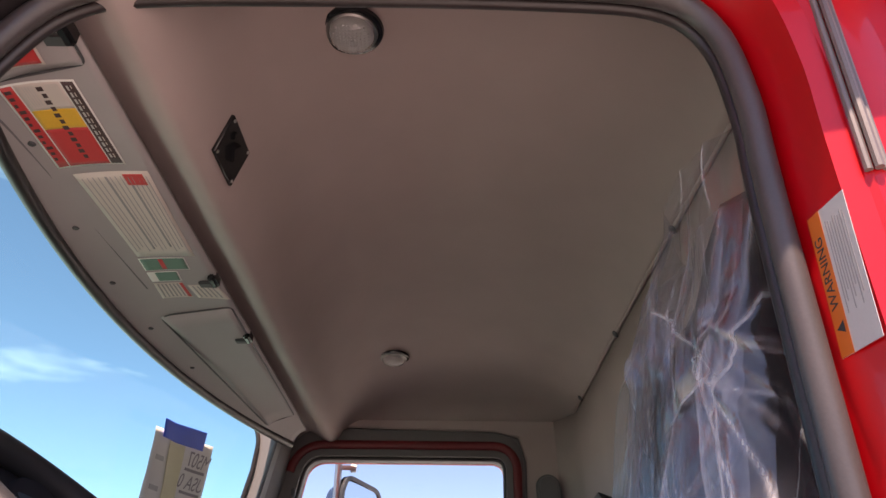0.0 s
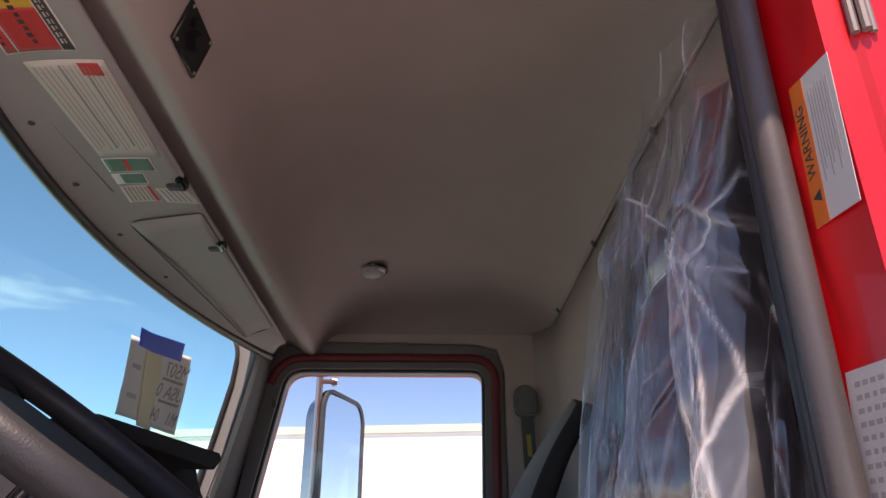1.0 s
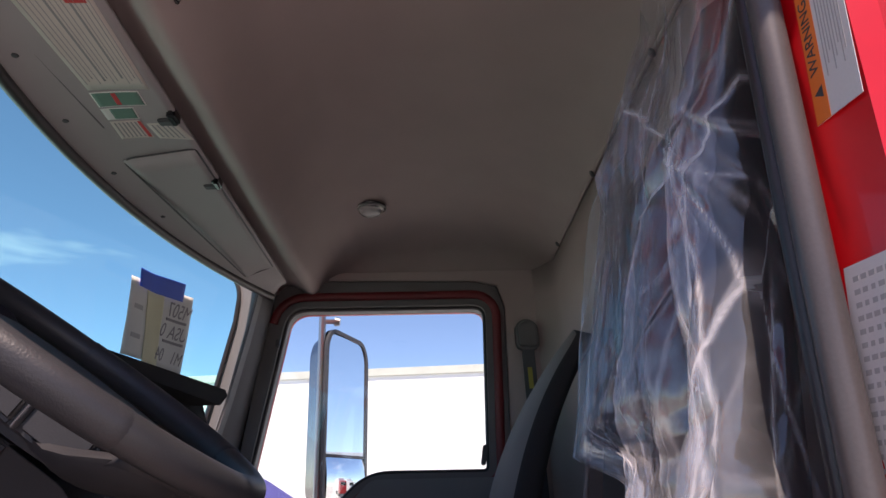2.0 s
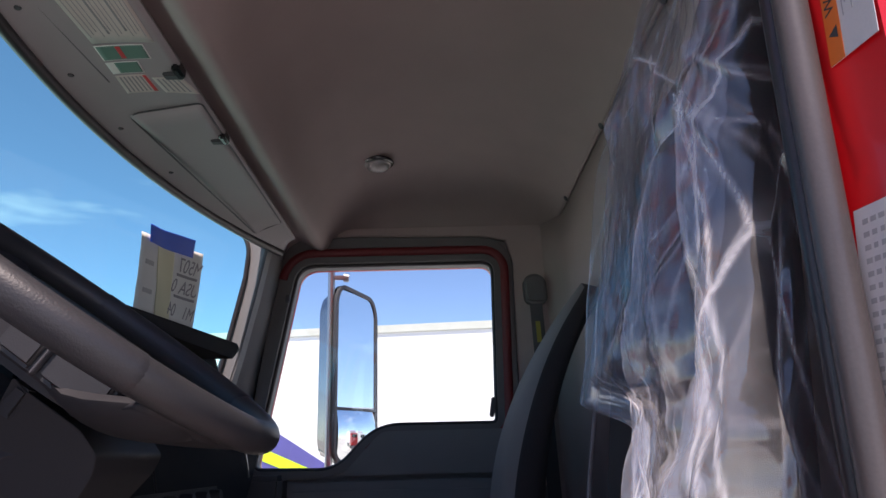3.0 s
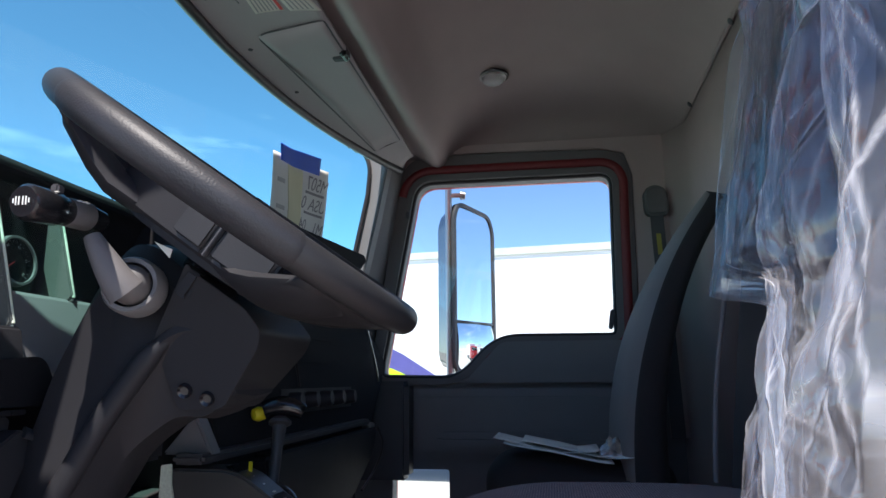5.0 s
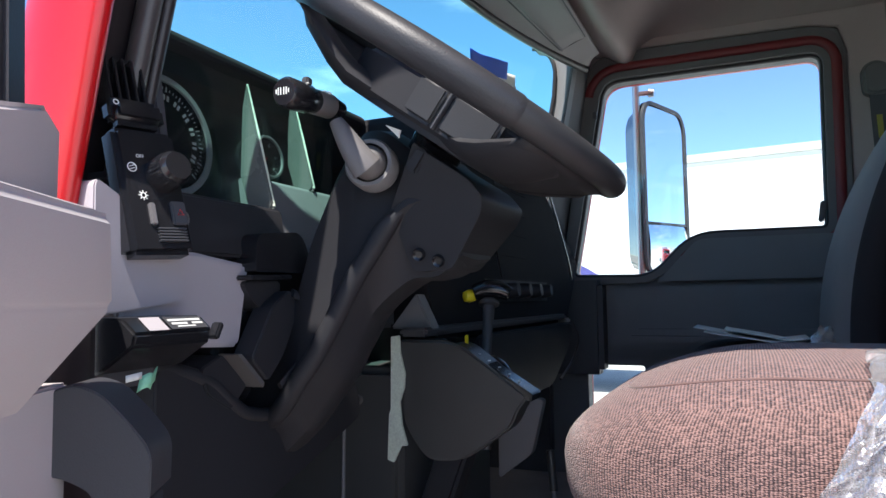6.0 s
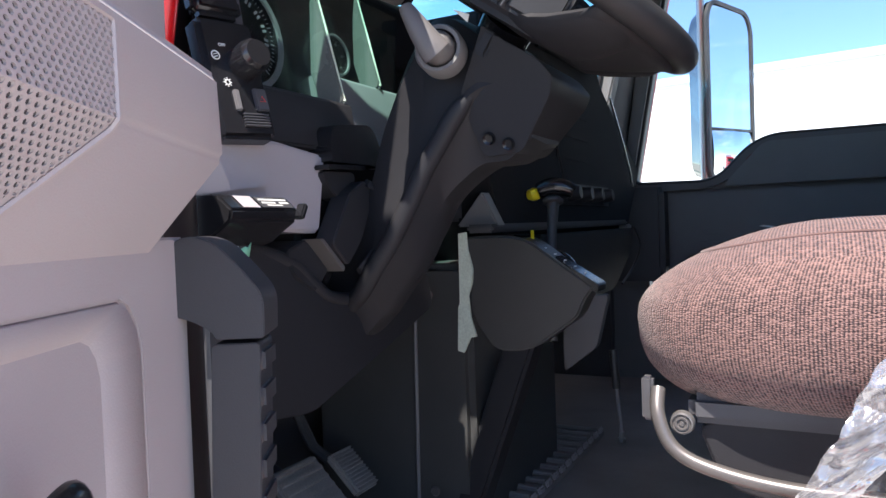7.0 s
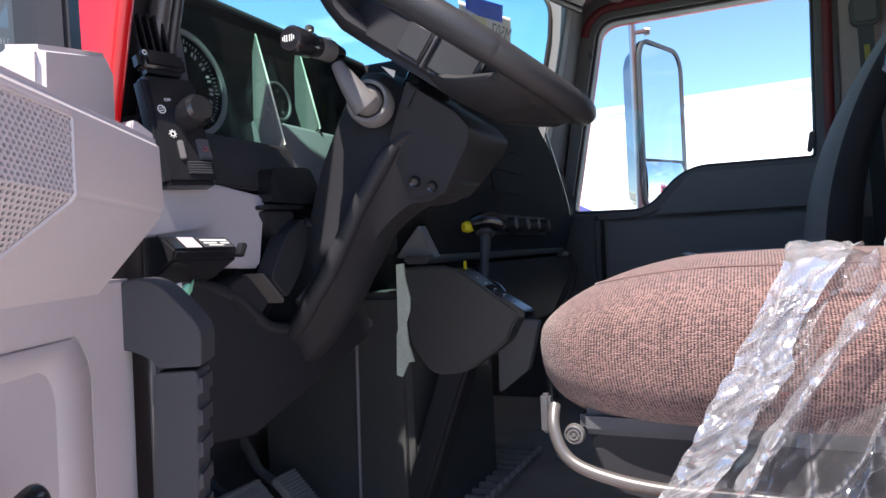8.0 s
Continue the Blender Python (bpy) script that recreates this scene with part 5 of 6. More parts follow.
part("button", lathe([(0, 0.014), (0.011, 0.011), (0.0145, 0.0), (0.012, -0.012), (0, -0.014)], at((-0.598, 1.690, 1.750), (-0.6, -0.7, -0.1)), 16), M_YELLOW, gear, "yellow thumb button")
part("panel_behind", prism(rounded([(-0.575, 1.52), (-0.47, 1.52), (-0.50, 1.40), (-0.578, 1.34)], 0.01, 3), "y", 1.80, 1.83, 0.004), M_TRIM, gear)
rod = thing("gas_strut", (-0.56, 2.24, FLOOR), "slim bright adjusting rod with a threaded end", "rod")
part("rod", tube([(-0.585, 2.27, 1.31), (-0.575, 2.26, 1.20)], 0.012, 10), M_GREYSTEEL, rod)
part("thread", tube([(-0.575, 2.26, 1.20), (-0.56, 2.24, FLOOR + 0.03)], 0.006, 8), M_LIGHT, rod, "bright threaded end")
part("nut", lathe([(0, 0), (0.012, 0), (0.012, 0.012), (0.008, 0.014), (0.008, 0.03), (0, 0.03)], at((-0.56, 2.24, FLOOR), (0.06, 0.08, 1)), 6), M_STEEL, rod)

step = thing("ribbed_step", (-0.69, 1.97, FLOOR), "ribbed black rubber step plate on the floor, rib ends painted as lit", "step plate")
part("plate", box((-0.704, 1.95, FLOOR + 0.010), (0.165, 0.66, 0.020), None, 0.004), M_MAT, step)
for i in range(13):
    y = 1.645 + 0.0505 * i
    rib = part("rib", box((-0.704, y, FLOOR + 0.024), (0.150, 0.020, 0.014), None, 0.005, None, 3), M_TREAD, step)
    # pale blocks paint the highlights on the rib ends
    for x in (-0.784, -0.624):
        part("rib_end", box((x, y, FLOOR + 0.024), (0.010, 0.030, 0.018), None, 0.004), M_LIGHT, rib, "pale end painted as lit")


def pedal(x, y, z, w, h, label, lines):
    ob = thing("pedal", (x, y, z), label, "pedal", "foot pedals")
    face = Matrix.Translation((x, y, z)) @ Matrix.Rotation(radians(44), 4, "Y")
    bm = box((0, 0, 0), (h, w, 0.018), None, 0.005)
    bm.transform(face)
    part("pad", bm, M_TREAD, ob)
    bm = bmesh.new()
    for i in range(lines):
        bm = box((-h / 2 + h * (i + 0.5) / lines, 0, 0.0105), (h * 0.45 / lines, w * 0.9, 0.005), None, 0.0012, bm)
    bm.transform(face)
    part("tread", bm, M_TREAD, ob)
    part("arm", tube([(x - 0.01, y, z - 0.01), (x - 0.10, y, z + 0.04), (x - 0.205, y, z + 0.22), (x - 0.255, y, z + 0.24)], 0.012, 8), M_DARK, ob)


pedal(-0.93, 1.295, 1.185, 0.135, 0.125, "wide rubber-faced brake pedal", 6)
pedal(-0.92, 1.425, 1.185, 0.075, 0.10, "long ribbed rubber accelerator pedal", 12)


# ---- seats ----
def cushion(name, x0, x1, y0, y1, z0, z1, material, parent, droop=0.0):
    """A stuffed block: domed on top, with rounded edges and the cloth's grid laid round its sides and over its top."""
    bm = bmesh.new()
    cx, cy, cz, hx, hy, hz = (x0 + x1) / 2, (y0 + y1) / 2, (z0 + z1) / 2, (x1 - x0) / 2, (y1 - y0) / 2, (z1 - z0) / 2
    bmesh.ops.create_uvsphere(bm, u_segments=64, v_segments=40, radius=1)

    def stuffed(p):
        q = Vector((abs(p.x) ** 0.42 * math.copysign(1, p.x), abs(p.y) ** 0.42 * math.copysign(1, p.y), abs(p.z) ** 0.55 * math.copysign(1, p.z)))
        m_ = (abs(q.x) ** 4 + abs(q.y) ** 4 + abs(q.z) ** 2.6) ** 0.25
        q = q / max(m_, 1e-6) if m_ > 1 else q
        nose = max(0.0, (cx - 0.04 - cx - hx * q.x) / hx)
        return Vector((cx + hx * q.x, cy + hy * q.y, cz + hz * q.z - droop * nose ** 2 * max(0.0, q.z)))

    if droop:
        ring = [stuffed(Vector((math.cos(a) * math.cos(0.98), math.sin(a) * math.cos(0.98), math.sin(0.98)))) for a in (math.pi * i / 90 for i in range(180))]
        part("seam", tube(ring, 0.0016, 8, True), material, parent, "stitched seam round the top")
    girth, last = [0.0], stuffed(Vector((1, 0, 0)))
    for i in range(1, 721):
        p = stuffed(Vector((math.cos(math.pi * i / 360), math.sin(math.pi * i / 360), 0)))
        girth.append(girth[-1] + (p - last).length)
        last = p
    turn_of = {v: math.atan2(v.co.y, v.co.x) for v in bm.verts}
    for v in bm.verts:
        v.co = stuffed(v.co.copy())
    bm.normal_update()
    uv = bm.loops.layers.uv.new("cloth")
    for f in bm.faces:
        flat = f.normal.z > 0.80
        base = turn_of[f.loops[0].vert]
        for lp in f.loops:
            p = lp.vert.co
            a = turn_of[lp.vert]
            a += 2 * math.pi if a - base < -math.pi else -2 * math.pi if a - base > math.pi else 0
            g = girth[int(round((a % (2 * math.pi)) / math.pi * 360))] + (girth[-1] if a >= 2 * math.pi else -girth[-1] if a < 0 else 0)
            lp[uv].uv = (p.x, p.y) if flat else (g, p.z)
    return part(name, bm, material, parent, "", 60)


seat = thing("driver_seat", (0.05, 1.19, FLOOR), "driver's suspension seat in red-brown tweed cloth", "seat", "seats")
cushion("cushion", -0.240, 0.32, 0.905, 1.47, 1.478, 1.680, M_CLOTH, seat, 0.066)
part("pan", box((0.05, 1.19, 1.498), (0.44, 0.48, 0.03), None, 0.008), M_DARK, seat)
part("housing", prism(rounded([(-0.165, 1.485), (0.27, 1.485), (0.27, 1.40), (-0.05, 1.40), (-0.14, 1.42)], 0.02, 4), "y", 0.962, 1.42, 0.01), M_SHROUD, seat)
part("bar", tube(smoothed([(-0.198, 0.955, 1.515), (-0.196, 0.94, 1.492), (-0.182, 0.935, 1.463), (-0.148, 0.932, 1.447), (-0.08, 0.93, 1.437), (0.02, 0.93, 1.437), (0.2, 0.935, 1.432)], 6), 0.0070, 12), M_BAR, seat, "bent satin steel slide bar")
part("strap", box((-0.208, 0.955, 1.505), (0.012, 0.012, 0.045), None, 0.003), M_DARK, seat)
bm = lathe([(r * 0.66, h) for r, h in ((0, 0.008), (0.003, 0.008), (0.004, 0.006), (0.006, 0.006), (0.0072, 0.008), (0.0095, 0.008), (0.0105, 0.006), (0.0125, 0.006), (0.0138, 0.008), (0.0165, 0.007), (0.018, 0.0), (0, 0))], at((-0.174, 0.948, 1.485), (0, -1, 0)), 28)
part("bolt", bm, M_GREYSTEEL, seat, "round ringed bolt cap")
part("pedestal", prism([(-0.05, 1.40), (0.25, 1.40), (0.30, FLOOR), (-0.08, FLOOR)], "y", 1.0, 1.38, 0.015), M_DARK, seat)


def seat_back(y0, y1, foot, head, zf, zh, front, side, parent, deep=0.11, taper=0.30, nod=0.0, bend=1.15):
    """A tall seat back: narrower towards the top and rounded over."""
    bm = bmesh.new()
    rings, n, k = [], 36, 22
    for i in range(k + 1):
        t = i / k
        z = zf + (zh - zf) * t
        x = foot + (head - foot) * t ** bend + nod * ease((z - 2.27) / 0.24)
        w = (y1 - y0) / 2 * (1 - taper * ease((t - 0.40) / 0.60)) * math.sqrt(max(0.0, 1 - max(0, (t - 0.86) / 0.14) ** 2.2)) + 1e-3
        d = deep / 2 * (1 - 0.35 * t) * math.sqrt(max(0.0, 1 - max(0, (t - 0.9) / 0.1) ** 2)) + 1e-3
        ring = []
        for j in range(n):
            a = 2 * math.pi * j / n
            c, s = math.cos(a), math.sin(a)
            ring.append(bm.verts.new((x + d + d * abs(c) ** 0.6 * math.copysign(1, c), (y0 + y1) / 2 + w * abs(s) ** 0.5 * math.copysign(1, s), z)))
        rings.append(ring)
    for a, c in zip(rings, rings[1:]):
        for j in range(n):
            f = bm.faces.new((a[j], a[(j + 1) % n], c[(j + 1) % n], c[j]))
            f.material_index = 0 if 0.30 * n < j < 0.70 * n - 1 else 1
    bm.faces.new(rings[-1])
    bm.faces.new(rings[0][::-1])
    return part("backrest", bm, [front, side], parent, "", 60)


back = seat_back(1.05, 1.50, 0.215, 0.355, 1.62, 2.60, M_CLOTHDARK, M_CLOTHDARK, seat, 0.16, 0.22, 0.09)
part("piping", tube(smoothed([(0.214, 1.487, 1.66), (0.226, 1.490, 1.80), (0.252, 1.488, 1.96), (0.278, 1.470, 2.12)], 6), 0.004, 8), M_CLOTHGREY, back)

mate = thing("passenger_seat", (0.1, 2.5, FLOOR), "dark passenger seat with a tall tapering back", "seat", "seats")
cushion("cushion", -0.22, 0.30, 2.24, 2.76, 1.44, 1.615, M_CLOTHDARK, mate)
seat_back(2.20, 2.80, 0.140, 0.455, 1.56, 2.37, M_CLOTHGREY, M_CLOTHDARK, mate, 0.13, 0.55, 0.0, 2.2)
part("base", box((0.05, 2.5, 1.25), (0.42, 0.44, 0.40), None, 0.02), M_DARK, mate)

ob = thing("papers", (-0.05, 2.3, 1.62), "loose folded sheets of white paper on the passenger seat", "papers")
for k, (a, c, zt) in enumerate(((0.0, 0.0, 1.617), (0.05, 0.03, 1.622), (-0.03, 0.05, 1.627))):
    bm = sheet(lambda u, v: (-0.16 + a + 0.28 * u, 2.27 + c + 0.2 * v - 0.1 * u, zt + 0.03 * (1 - u) ** 2 + 0.010 * math.sin(5 * u + k) * u), 14, 4)
    thick(part("sheet", bm, M_PAPER, ob), 0.0006)
ob = thing("plastic_bag", (0.13, 2.34, 1.62), "small crumpled clear bag on the passenger seat", "bag")
thick(part("film", sheet(lambda u, v: (0.08 + 0.15 * u, 2.27 + 0.12 * v, 1.615 + 0.06 * math.sin(math.pi * u) * math.sin(math.pi * v) * (0.7 + 0.6 * noise.noise((9 * u, 9 * v, 2)))), 24, 16), M_HEM, ob), 0.0004)

ob = thing("seat_belt", (0.39, 3.06, 2.45), "dark seat belt anchor cover with webbing and a yellow tag", "seat belt")
part("cover", prism(rounded([(0.34, 2.52), (0.385, 2.545), (0.43, 2.52), (0.435, 2.42), (0.345, 2.42)], 0.03, 5), "y", 3.02, 3.075, 0.015, None, 3), M_SURROUND, ob)
part("webbing", prism([(0.362, 2.45), (0.41, 2.45), (0.44, 1.6), (0.39, 1.6)], "y", 3.035, 3.039, 0), M_DARK, ob)
part("tag", prism([(0.380, 2.35), (0.397, 2.35), (0.400, 2.27), (0.383, 2.27)], "y", 3.030, 3.033, 0), M_TAG, ob, "yellow woven tag")


# ---- clear film over the driver's seat ----
def creases(seed, count, slope):
    """Height of creased film and the white painted along its folds as glints, on a square grid: straight folds that fan
    and cross.
    """
    rng = random.Random(seed)
    side = 520
    v, u = np.mgrid[0:side, 0:side] / (side - 1.0)
    wob = 0.008 * np.sin(7 * v + 5 * u + seed) + 0.002 * np.sin(23 * v - 11 * u)
    height, sharp = np.zeros((side, side)), np.zeros((side, side))
    hubs = [(rng.random(), rng.random()) for _ in range(6)]
    for k in range(count):
        hub = k % 4 == 0
        hu, hv = rng.choice(hubs) if hub else (rng.random(), rng.random())
        turn = rng.gauss(0.0, 0.6) if hub else rng.gauss(slope, 0.30)
        if k < 44:
            reach, wide, steep = rng.uniform(0.22, 0.6), rng.uniform(0.03, 0.12), rng.uniform(0.07, 0.22)
        else:
            reach, wide, steep = rng.uniform(0.05, 0.24), rng.uniform(0.006, 0.024), rng.uniform(0.12, 0.45)
        dv, du = math.cos(turn), math.sin(turn)
        along = (u - hu) * du + (v - hv) * dv - (0.6 * reach if hub else 0.0)
        off = (u - hu) * dv - (v - hv) * du + wob
        fade = np.clip(1.3 * (1 - np.abs(along) / reach), 0, 1)
        near = np.clip(1 - np.abs(off) / wide, 0, 1)
        height += rng.choice((1, -1)) * 1.35 * steep * wide * near * fade
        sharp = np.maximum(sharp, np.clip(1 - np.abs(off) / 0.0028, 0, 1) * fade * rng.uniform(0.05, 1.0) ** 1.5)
    return height, sharp


CREASED = [creases(3, 270, 0.12), creases(8, 150, -0.2)]


def crumple(u, v, seed=0.0):
    """Height of creased film and how white its folds are painted there."""
    height, sharp = CREASED[1 if seed else 0]
    a, b = min(max(u, 0.0), 0.9999) * 519, min(max(v, 0.0), 0.9999) * 519
    i, j = int(a), int(b)
    a, b = a - i, b - j

    def mix(g):
        return float((g[j, i] * (1 - a) + g[j, i + 1] * a) * (1 - b) + (g[j + 1, i] * (1 - a) + g[j + 1, i + 1] * a) * b)
    return mix(height), mix(sharp)


def film_part(name, fn, nu, nv, material, parent, label=""):
    """A creased sheet; fn gives a place and a painted whiteness for u and v."""
    got = [fn(i / nu, j / nv) for i in range(nu + 1) for j in range(nv + 1)]
    k = iter(got)
    ob = part(name, sheet(lambda u, v: next(k)[0], nu, nv), material, parent, label, 16)
    mark = ob.data.attributes.new("fold", "FLOAT", "POINT")
    mark.data.foreach_set("value", [f for _, f in got])
    return ob


cover = thing("plastic_cover", (0.3, 1.2, 1.5), "crinkled clear plastic dust cover draped over the driver's seat", "plastic sheet")


def drape(u, v):
    """From behind the seat round its near side and across its front."""
    z = 2.59 - 0.155 * u ** 0.7 - 1.09 * v
    lean = 0.16 * (z - 2.0)
    c, sharp = crumple(u, v)
    low = ease((v - 0.40) / 0.16)
    f, _ = noise.voronoi(Vector((u * 24 + v * 7 + 0.6 * math.sin(9 * v), v * 6, 3.0)))
    g, _ = noise.voronoi(Vector((u * 17 - v * 3, v * 15 + u * 4, 7.0)))
    c = c * (1.0 + 0.2 * low) + 0.0035 * (f[1] - f[0]) + 0.011 * low * (g[1] - g[0])
    front = 0.207 + 0.130 * max(0.0, (z - 1.62) / 0.90) ** 1.15 - 0.020
    if u < 0.2:
        t = u / 0.2
        return (0.475 - (0.475 - front - 0.075) * t, 0.975 + 0.02 * t - c * 0.5, z - 0.06 * (1 - t) * (1 - v)), sharp
    t = (u - 0.2) / 0.8
    y = 0.985 + 0.385 * t - 0.05 * t * v
    if v > 0.47:
        y -= (0.30 + 0.05 * ease((v - 0.6) / 0.4)) * ease((t - 0.25) / 0.75) * ease((v - 0.465) / 0.05)
    x = front + 0.070 * (1 - t) ** 12 - 0.012 - 0.015 * t
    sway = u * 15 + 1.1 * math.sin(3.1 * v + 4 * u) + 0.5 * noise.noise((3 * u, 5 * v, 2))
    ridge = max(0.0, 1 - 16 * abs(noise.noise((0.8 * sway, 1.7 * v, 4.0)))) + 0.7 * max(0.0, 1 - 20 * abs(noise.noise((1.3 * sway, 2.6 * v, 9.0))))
    sun_patch = max(0.0, 0.2 + noise.noise((1.1 * sway, 2.4 * v, 14.0)))
    # ridges and patches painted whiter low down, as the sunlit part of the film
    sharp = max(sharp, (0.06 + 0.10 * low) * ridge, 0.22 * low * sun_patch)
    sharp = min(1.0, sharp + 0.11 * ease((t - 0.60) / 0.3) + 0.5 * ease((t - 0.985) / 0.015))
    x += 0.10 * ease((z - 2.27) / 0.24) * ease((t - 0.2) / 0.7)
    return (x - c * (1 - 0.6 * t ** 3), y, z + 0.01 * noise.noise((t * 6, 1, 1))), sharp


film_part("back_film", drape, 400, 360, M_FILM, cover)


def second(u, v):
    """An inner layer that follows the outer one with folds of its own."""
    (x, y, z), _ = drape(0.22 + 0.78 * u, 0.10 + 0.90 * v)
    c, sharp = crumple(u, v, 11.0)
    return (x + 0.010 - 0.3 * c, y + 0.01, z), sharp


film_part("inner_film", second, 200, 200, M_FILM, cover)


def lap_base(u, v):
    x = 0.25 * u
    if v < 0.25:
        t = v / 0.25
        return Vector((x + 0.058 - 0.010 * t, 1.04 - 0.11 * t, 1.677 - 0.02 * t ** 3))
    t = (v - 0.25) / 0.75
    return Vector((x + 0.048 - 0.165 * t * (1 - u * 0.2), 0.918 - 0.03 * math.sin(math.pi * t * 0.7), 1.667 - 0.31 * t))


def lap(u, v):
    """The part that lies over the seat's side and top."""
    c, sharp = crumple(u * 0.8, v * 0.9, 5.3)
    c *= 2.2
    p = lap_base(u, v)
    return (p.x + 0.2 * c, p.y - c * (0.7 if v > 0.2 else 0.1), p.z + c * (0.6 if v < 0.3 else 0.1)), sharp


film_part("seat_film", lap, 130, 170, M_LAP, cover)


def hem(u, v):
    """The gathered edge: a narrow strip with slanting pleats."""
    wide = 0.046 + 0.016 * noise.noise((v * 7, 1, 1)) + 0.10 * max(0.0, 0.27 - v)
    p = lap_base(0.0, 0.02 + 0.96 * v)
    skew = v + 0.06 * u + 0.02 * noise.noise((u * 2, v * 9, 8))
    f, _ = noise.voronoi(Vector((u * 1.3, skew * 12, 2.0)))
    g, _ = noise.voronoi(Vector((u * 2.4, skew * 27, 5.0)))
    c = 0.017 * (f[1] - f[0]) + 0.006 * (g[1] - g[0])
    top = ease((0.30 - v) / 0.08)
    return (p.x + wide * u - 0.004 + 0.005 * noise.noise((v * 22, 3, 1)), p.y - (c + 0.004) * (1 - top), p.z + (c + 0.004) * top), 0.0


film_part("hem", hem, 40, 240, M_HEM, cover, "silvery gathered edge")


def ruck(u, v):
    """One raised fold that runs slantwise down the side."""
    p = Vector((0.125, 0.880, 1.652)).lerp(Vector((0.000, 0.872, 1.462)), v)
    p += Vector((-0.012, 0, -0.006)) * math.sin(3 * v) * 0.6
    wide = 0.0065 + 0.004 * noise.noise((v * 9, 4, 1))
    c = 0.006 * noise.noise((u * 3, v * 24, 3))
    return (p.x + wide * (u - 0.5) * 2, p.y - 0.012 * math.sin(math.pi * u) - c, p.z - wide * (u - 0.5)), 0.0


film_part("ruck", ruck, 10, 70, M_HEM, cover, "raised fold in the film")

# ---- driver's door, standing open ----
HINGE, ALONG, INWARD = Vector((-0.60, 0.83, 0)), Vector((0.51, -0.86, 0)), Vector((0.86, 0.51, 0))
DOOR = Matrix.Translation(HINGE) @ Matrix((ALONG, INWARD, Vector((0, 0, 1)))).transposed().to_4x4()
door = thing("door_1", HINGE + Vector((0, 0, 1.0)), "open driver's door, light grey inner panel with a speaker grille, red outside", "door", "", "structure")
bm = prism([(-0.05, 1.806), (0.022, 1.808), (0.028, 1.802), (0.030, 1.741), (-0.031, 1.660), (-0.05, 1.660)], "x", 0.256, 1.05, 0.0)
for v in bm.verts:
    if v.co.x < 0.3 and v.co.z < 1.70:
        v.co.x += 0.024
    if v.co.x > 0.9 and v.co.z > 1.79:
        v.co.z -= 0.016
bevel(bm, 0.006, 3)
bm.transform(DOOR)
part("upper_panel", bm, M_LIGHT, door, "light grey upper panel")
RIM = [(0.303, 0.99), (0.303, 1.610), (0.309, 1.626), (0.322, 1.640), (0.334, 1.645), (0.60, 1.650), (0.98, 1.650), (0.98, 0.99)]
WELL = [(0.332, 1.01), (0.332, 1.596), (0.337, 1.610), (0.346, 1.620), (0.358, 1.625), (0.60, 1.630), (0.955, 1.630), (0.955, 1.01)]
bm = holed([(0.20, 1.685), (1.06, 1.685), (1.06, 0.98), (0.21, 0.98)], [RIM], "y", -0.07, -0.020)
bevel(bm, 0.002, 2, 40)
bm.transform(DOOR)
part("lower_panel", bm, M_LIGHT, door, "light grey lower panel")
bm = bmesh.new()
outer = [bm.verts.new((a, -0.0225, c)) for a, c in RIM]
inner = [bm.verts.new((a, -0.038, c)) for a, c in WELL]
for i in range(len(RIM)):
    j = (i + 1) % len(RIM)
    bm.faces.new((outer[i], outer[j], inner[j], inner[i]))
bm.faces.new(inner)
bmesh.ops.recalc_face_normals(bm, faces=bm.faces)
bm.transform(DOOR)
thick(part("pocket_panel", bm, M_LIGHT, door, "recessed panel with a chamfered edge", 10), 0.003, -1.0)
part("door_pull", tube([DOOR @ Vector(p) for p in smoothed([(0.53, -0.045, 1.513), (0.505, -0.005, 1.548), (0.475, 0.006, 1.566), (0.455, 0.006, 1.565), (0.440, -0.005, 1.548), (0.434, -0.045, 1.513)], 6)], 0.008, 12, flat=0.6), M_GLOSS, door, "black pull strap")
bm = prism([(0.246, 1.80), (0.244, 1.868), (0.288, 1.872), (0.345, 1.859), (0.412, 1.843), (0.414, 1.80), (0.288, 1.80)], "y", -0.03, 0.0, 0)
for v in bm.verts:
    if v.co.x < 0.26 and v.co.y > -0.01:
        v.co.y -= 0.012
bevel(bm, 0.005, 3, 20)
bm.transform(DOOR)
part("mirror_trim", bm, M_LIGHT, door, "pale mirror corner trim")
part("hinge_edge", prism([(0.03, 0.95), (0.245, 0.95), (0.245, 1.785), (0.03, 1.785)], "y", -0.074, -0.062, 0.004, DOOR), M_DARK, door, "black hinge side of the door")
part("outer_skin", prism([(0.03, 0.95), (1.08, 0.95), (1.08, 1.80), (0.03, 1.80)], "y", -0.11, -0.075, 0.008, DOOR), M_RED, door, "red painted outer skin")
part("post_foot", tube([DOOR @ Vector(p) for p in ((0.078, -0.084, 0.98), (0.078, -0.084, 1.786))], 0.060, 16, flat=0.6, up=tuple(ALONG)), M_RUBBER, door, "black rubber boot below the window post")
part("frame_top", prism([(0.16, 2.56), (1.05, 2.56), (1.05, 2.63), (0.16, 2.63)], "y", -0.098, -0.052, 0.010, DOOR), M_RED, door)
part("frame_rear", prism([(0.98, 1.78), (1.05, 1.78), (1.05, 2.58), (0.98, 2.58)], "y", -0.098, -0.052, 0.010, DOOR), M_RED, door)
part("run_channel", prism([(0.212, 1.79), (0.245, 1.79), (0.285, 2.57), (0.255, 2.57)], "y", -0.092, -0.046, 0.004, DOOR), M_RUBBER, door, "black glass run channel")
part("division_bar", prism([(0.40, 1.79), (0.425, 1.79), (0.425, 2.57), (0.40, 2.57)], "y", -0.09, -0.05, 0.004, DOOR), M_RUBBER, door)
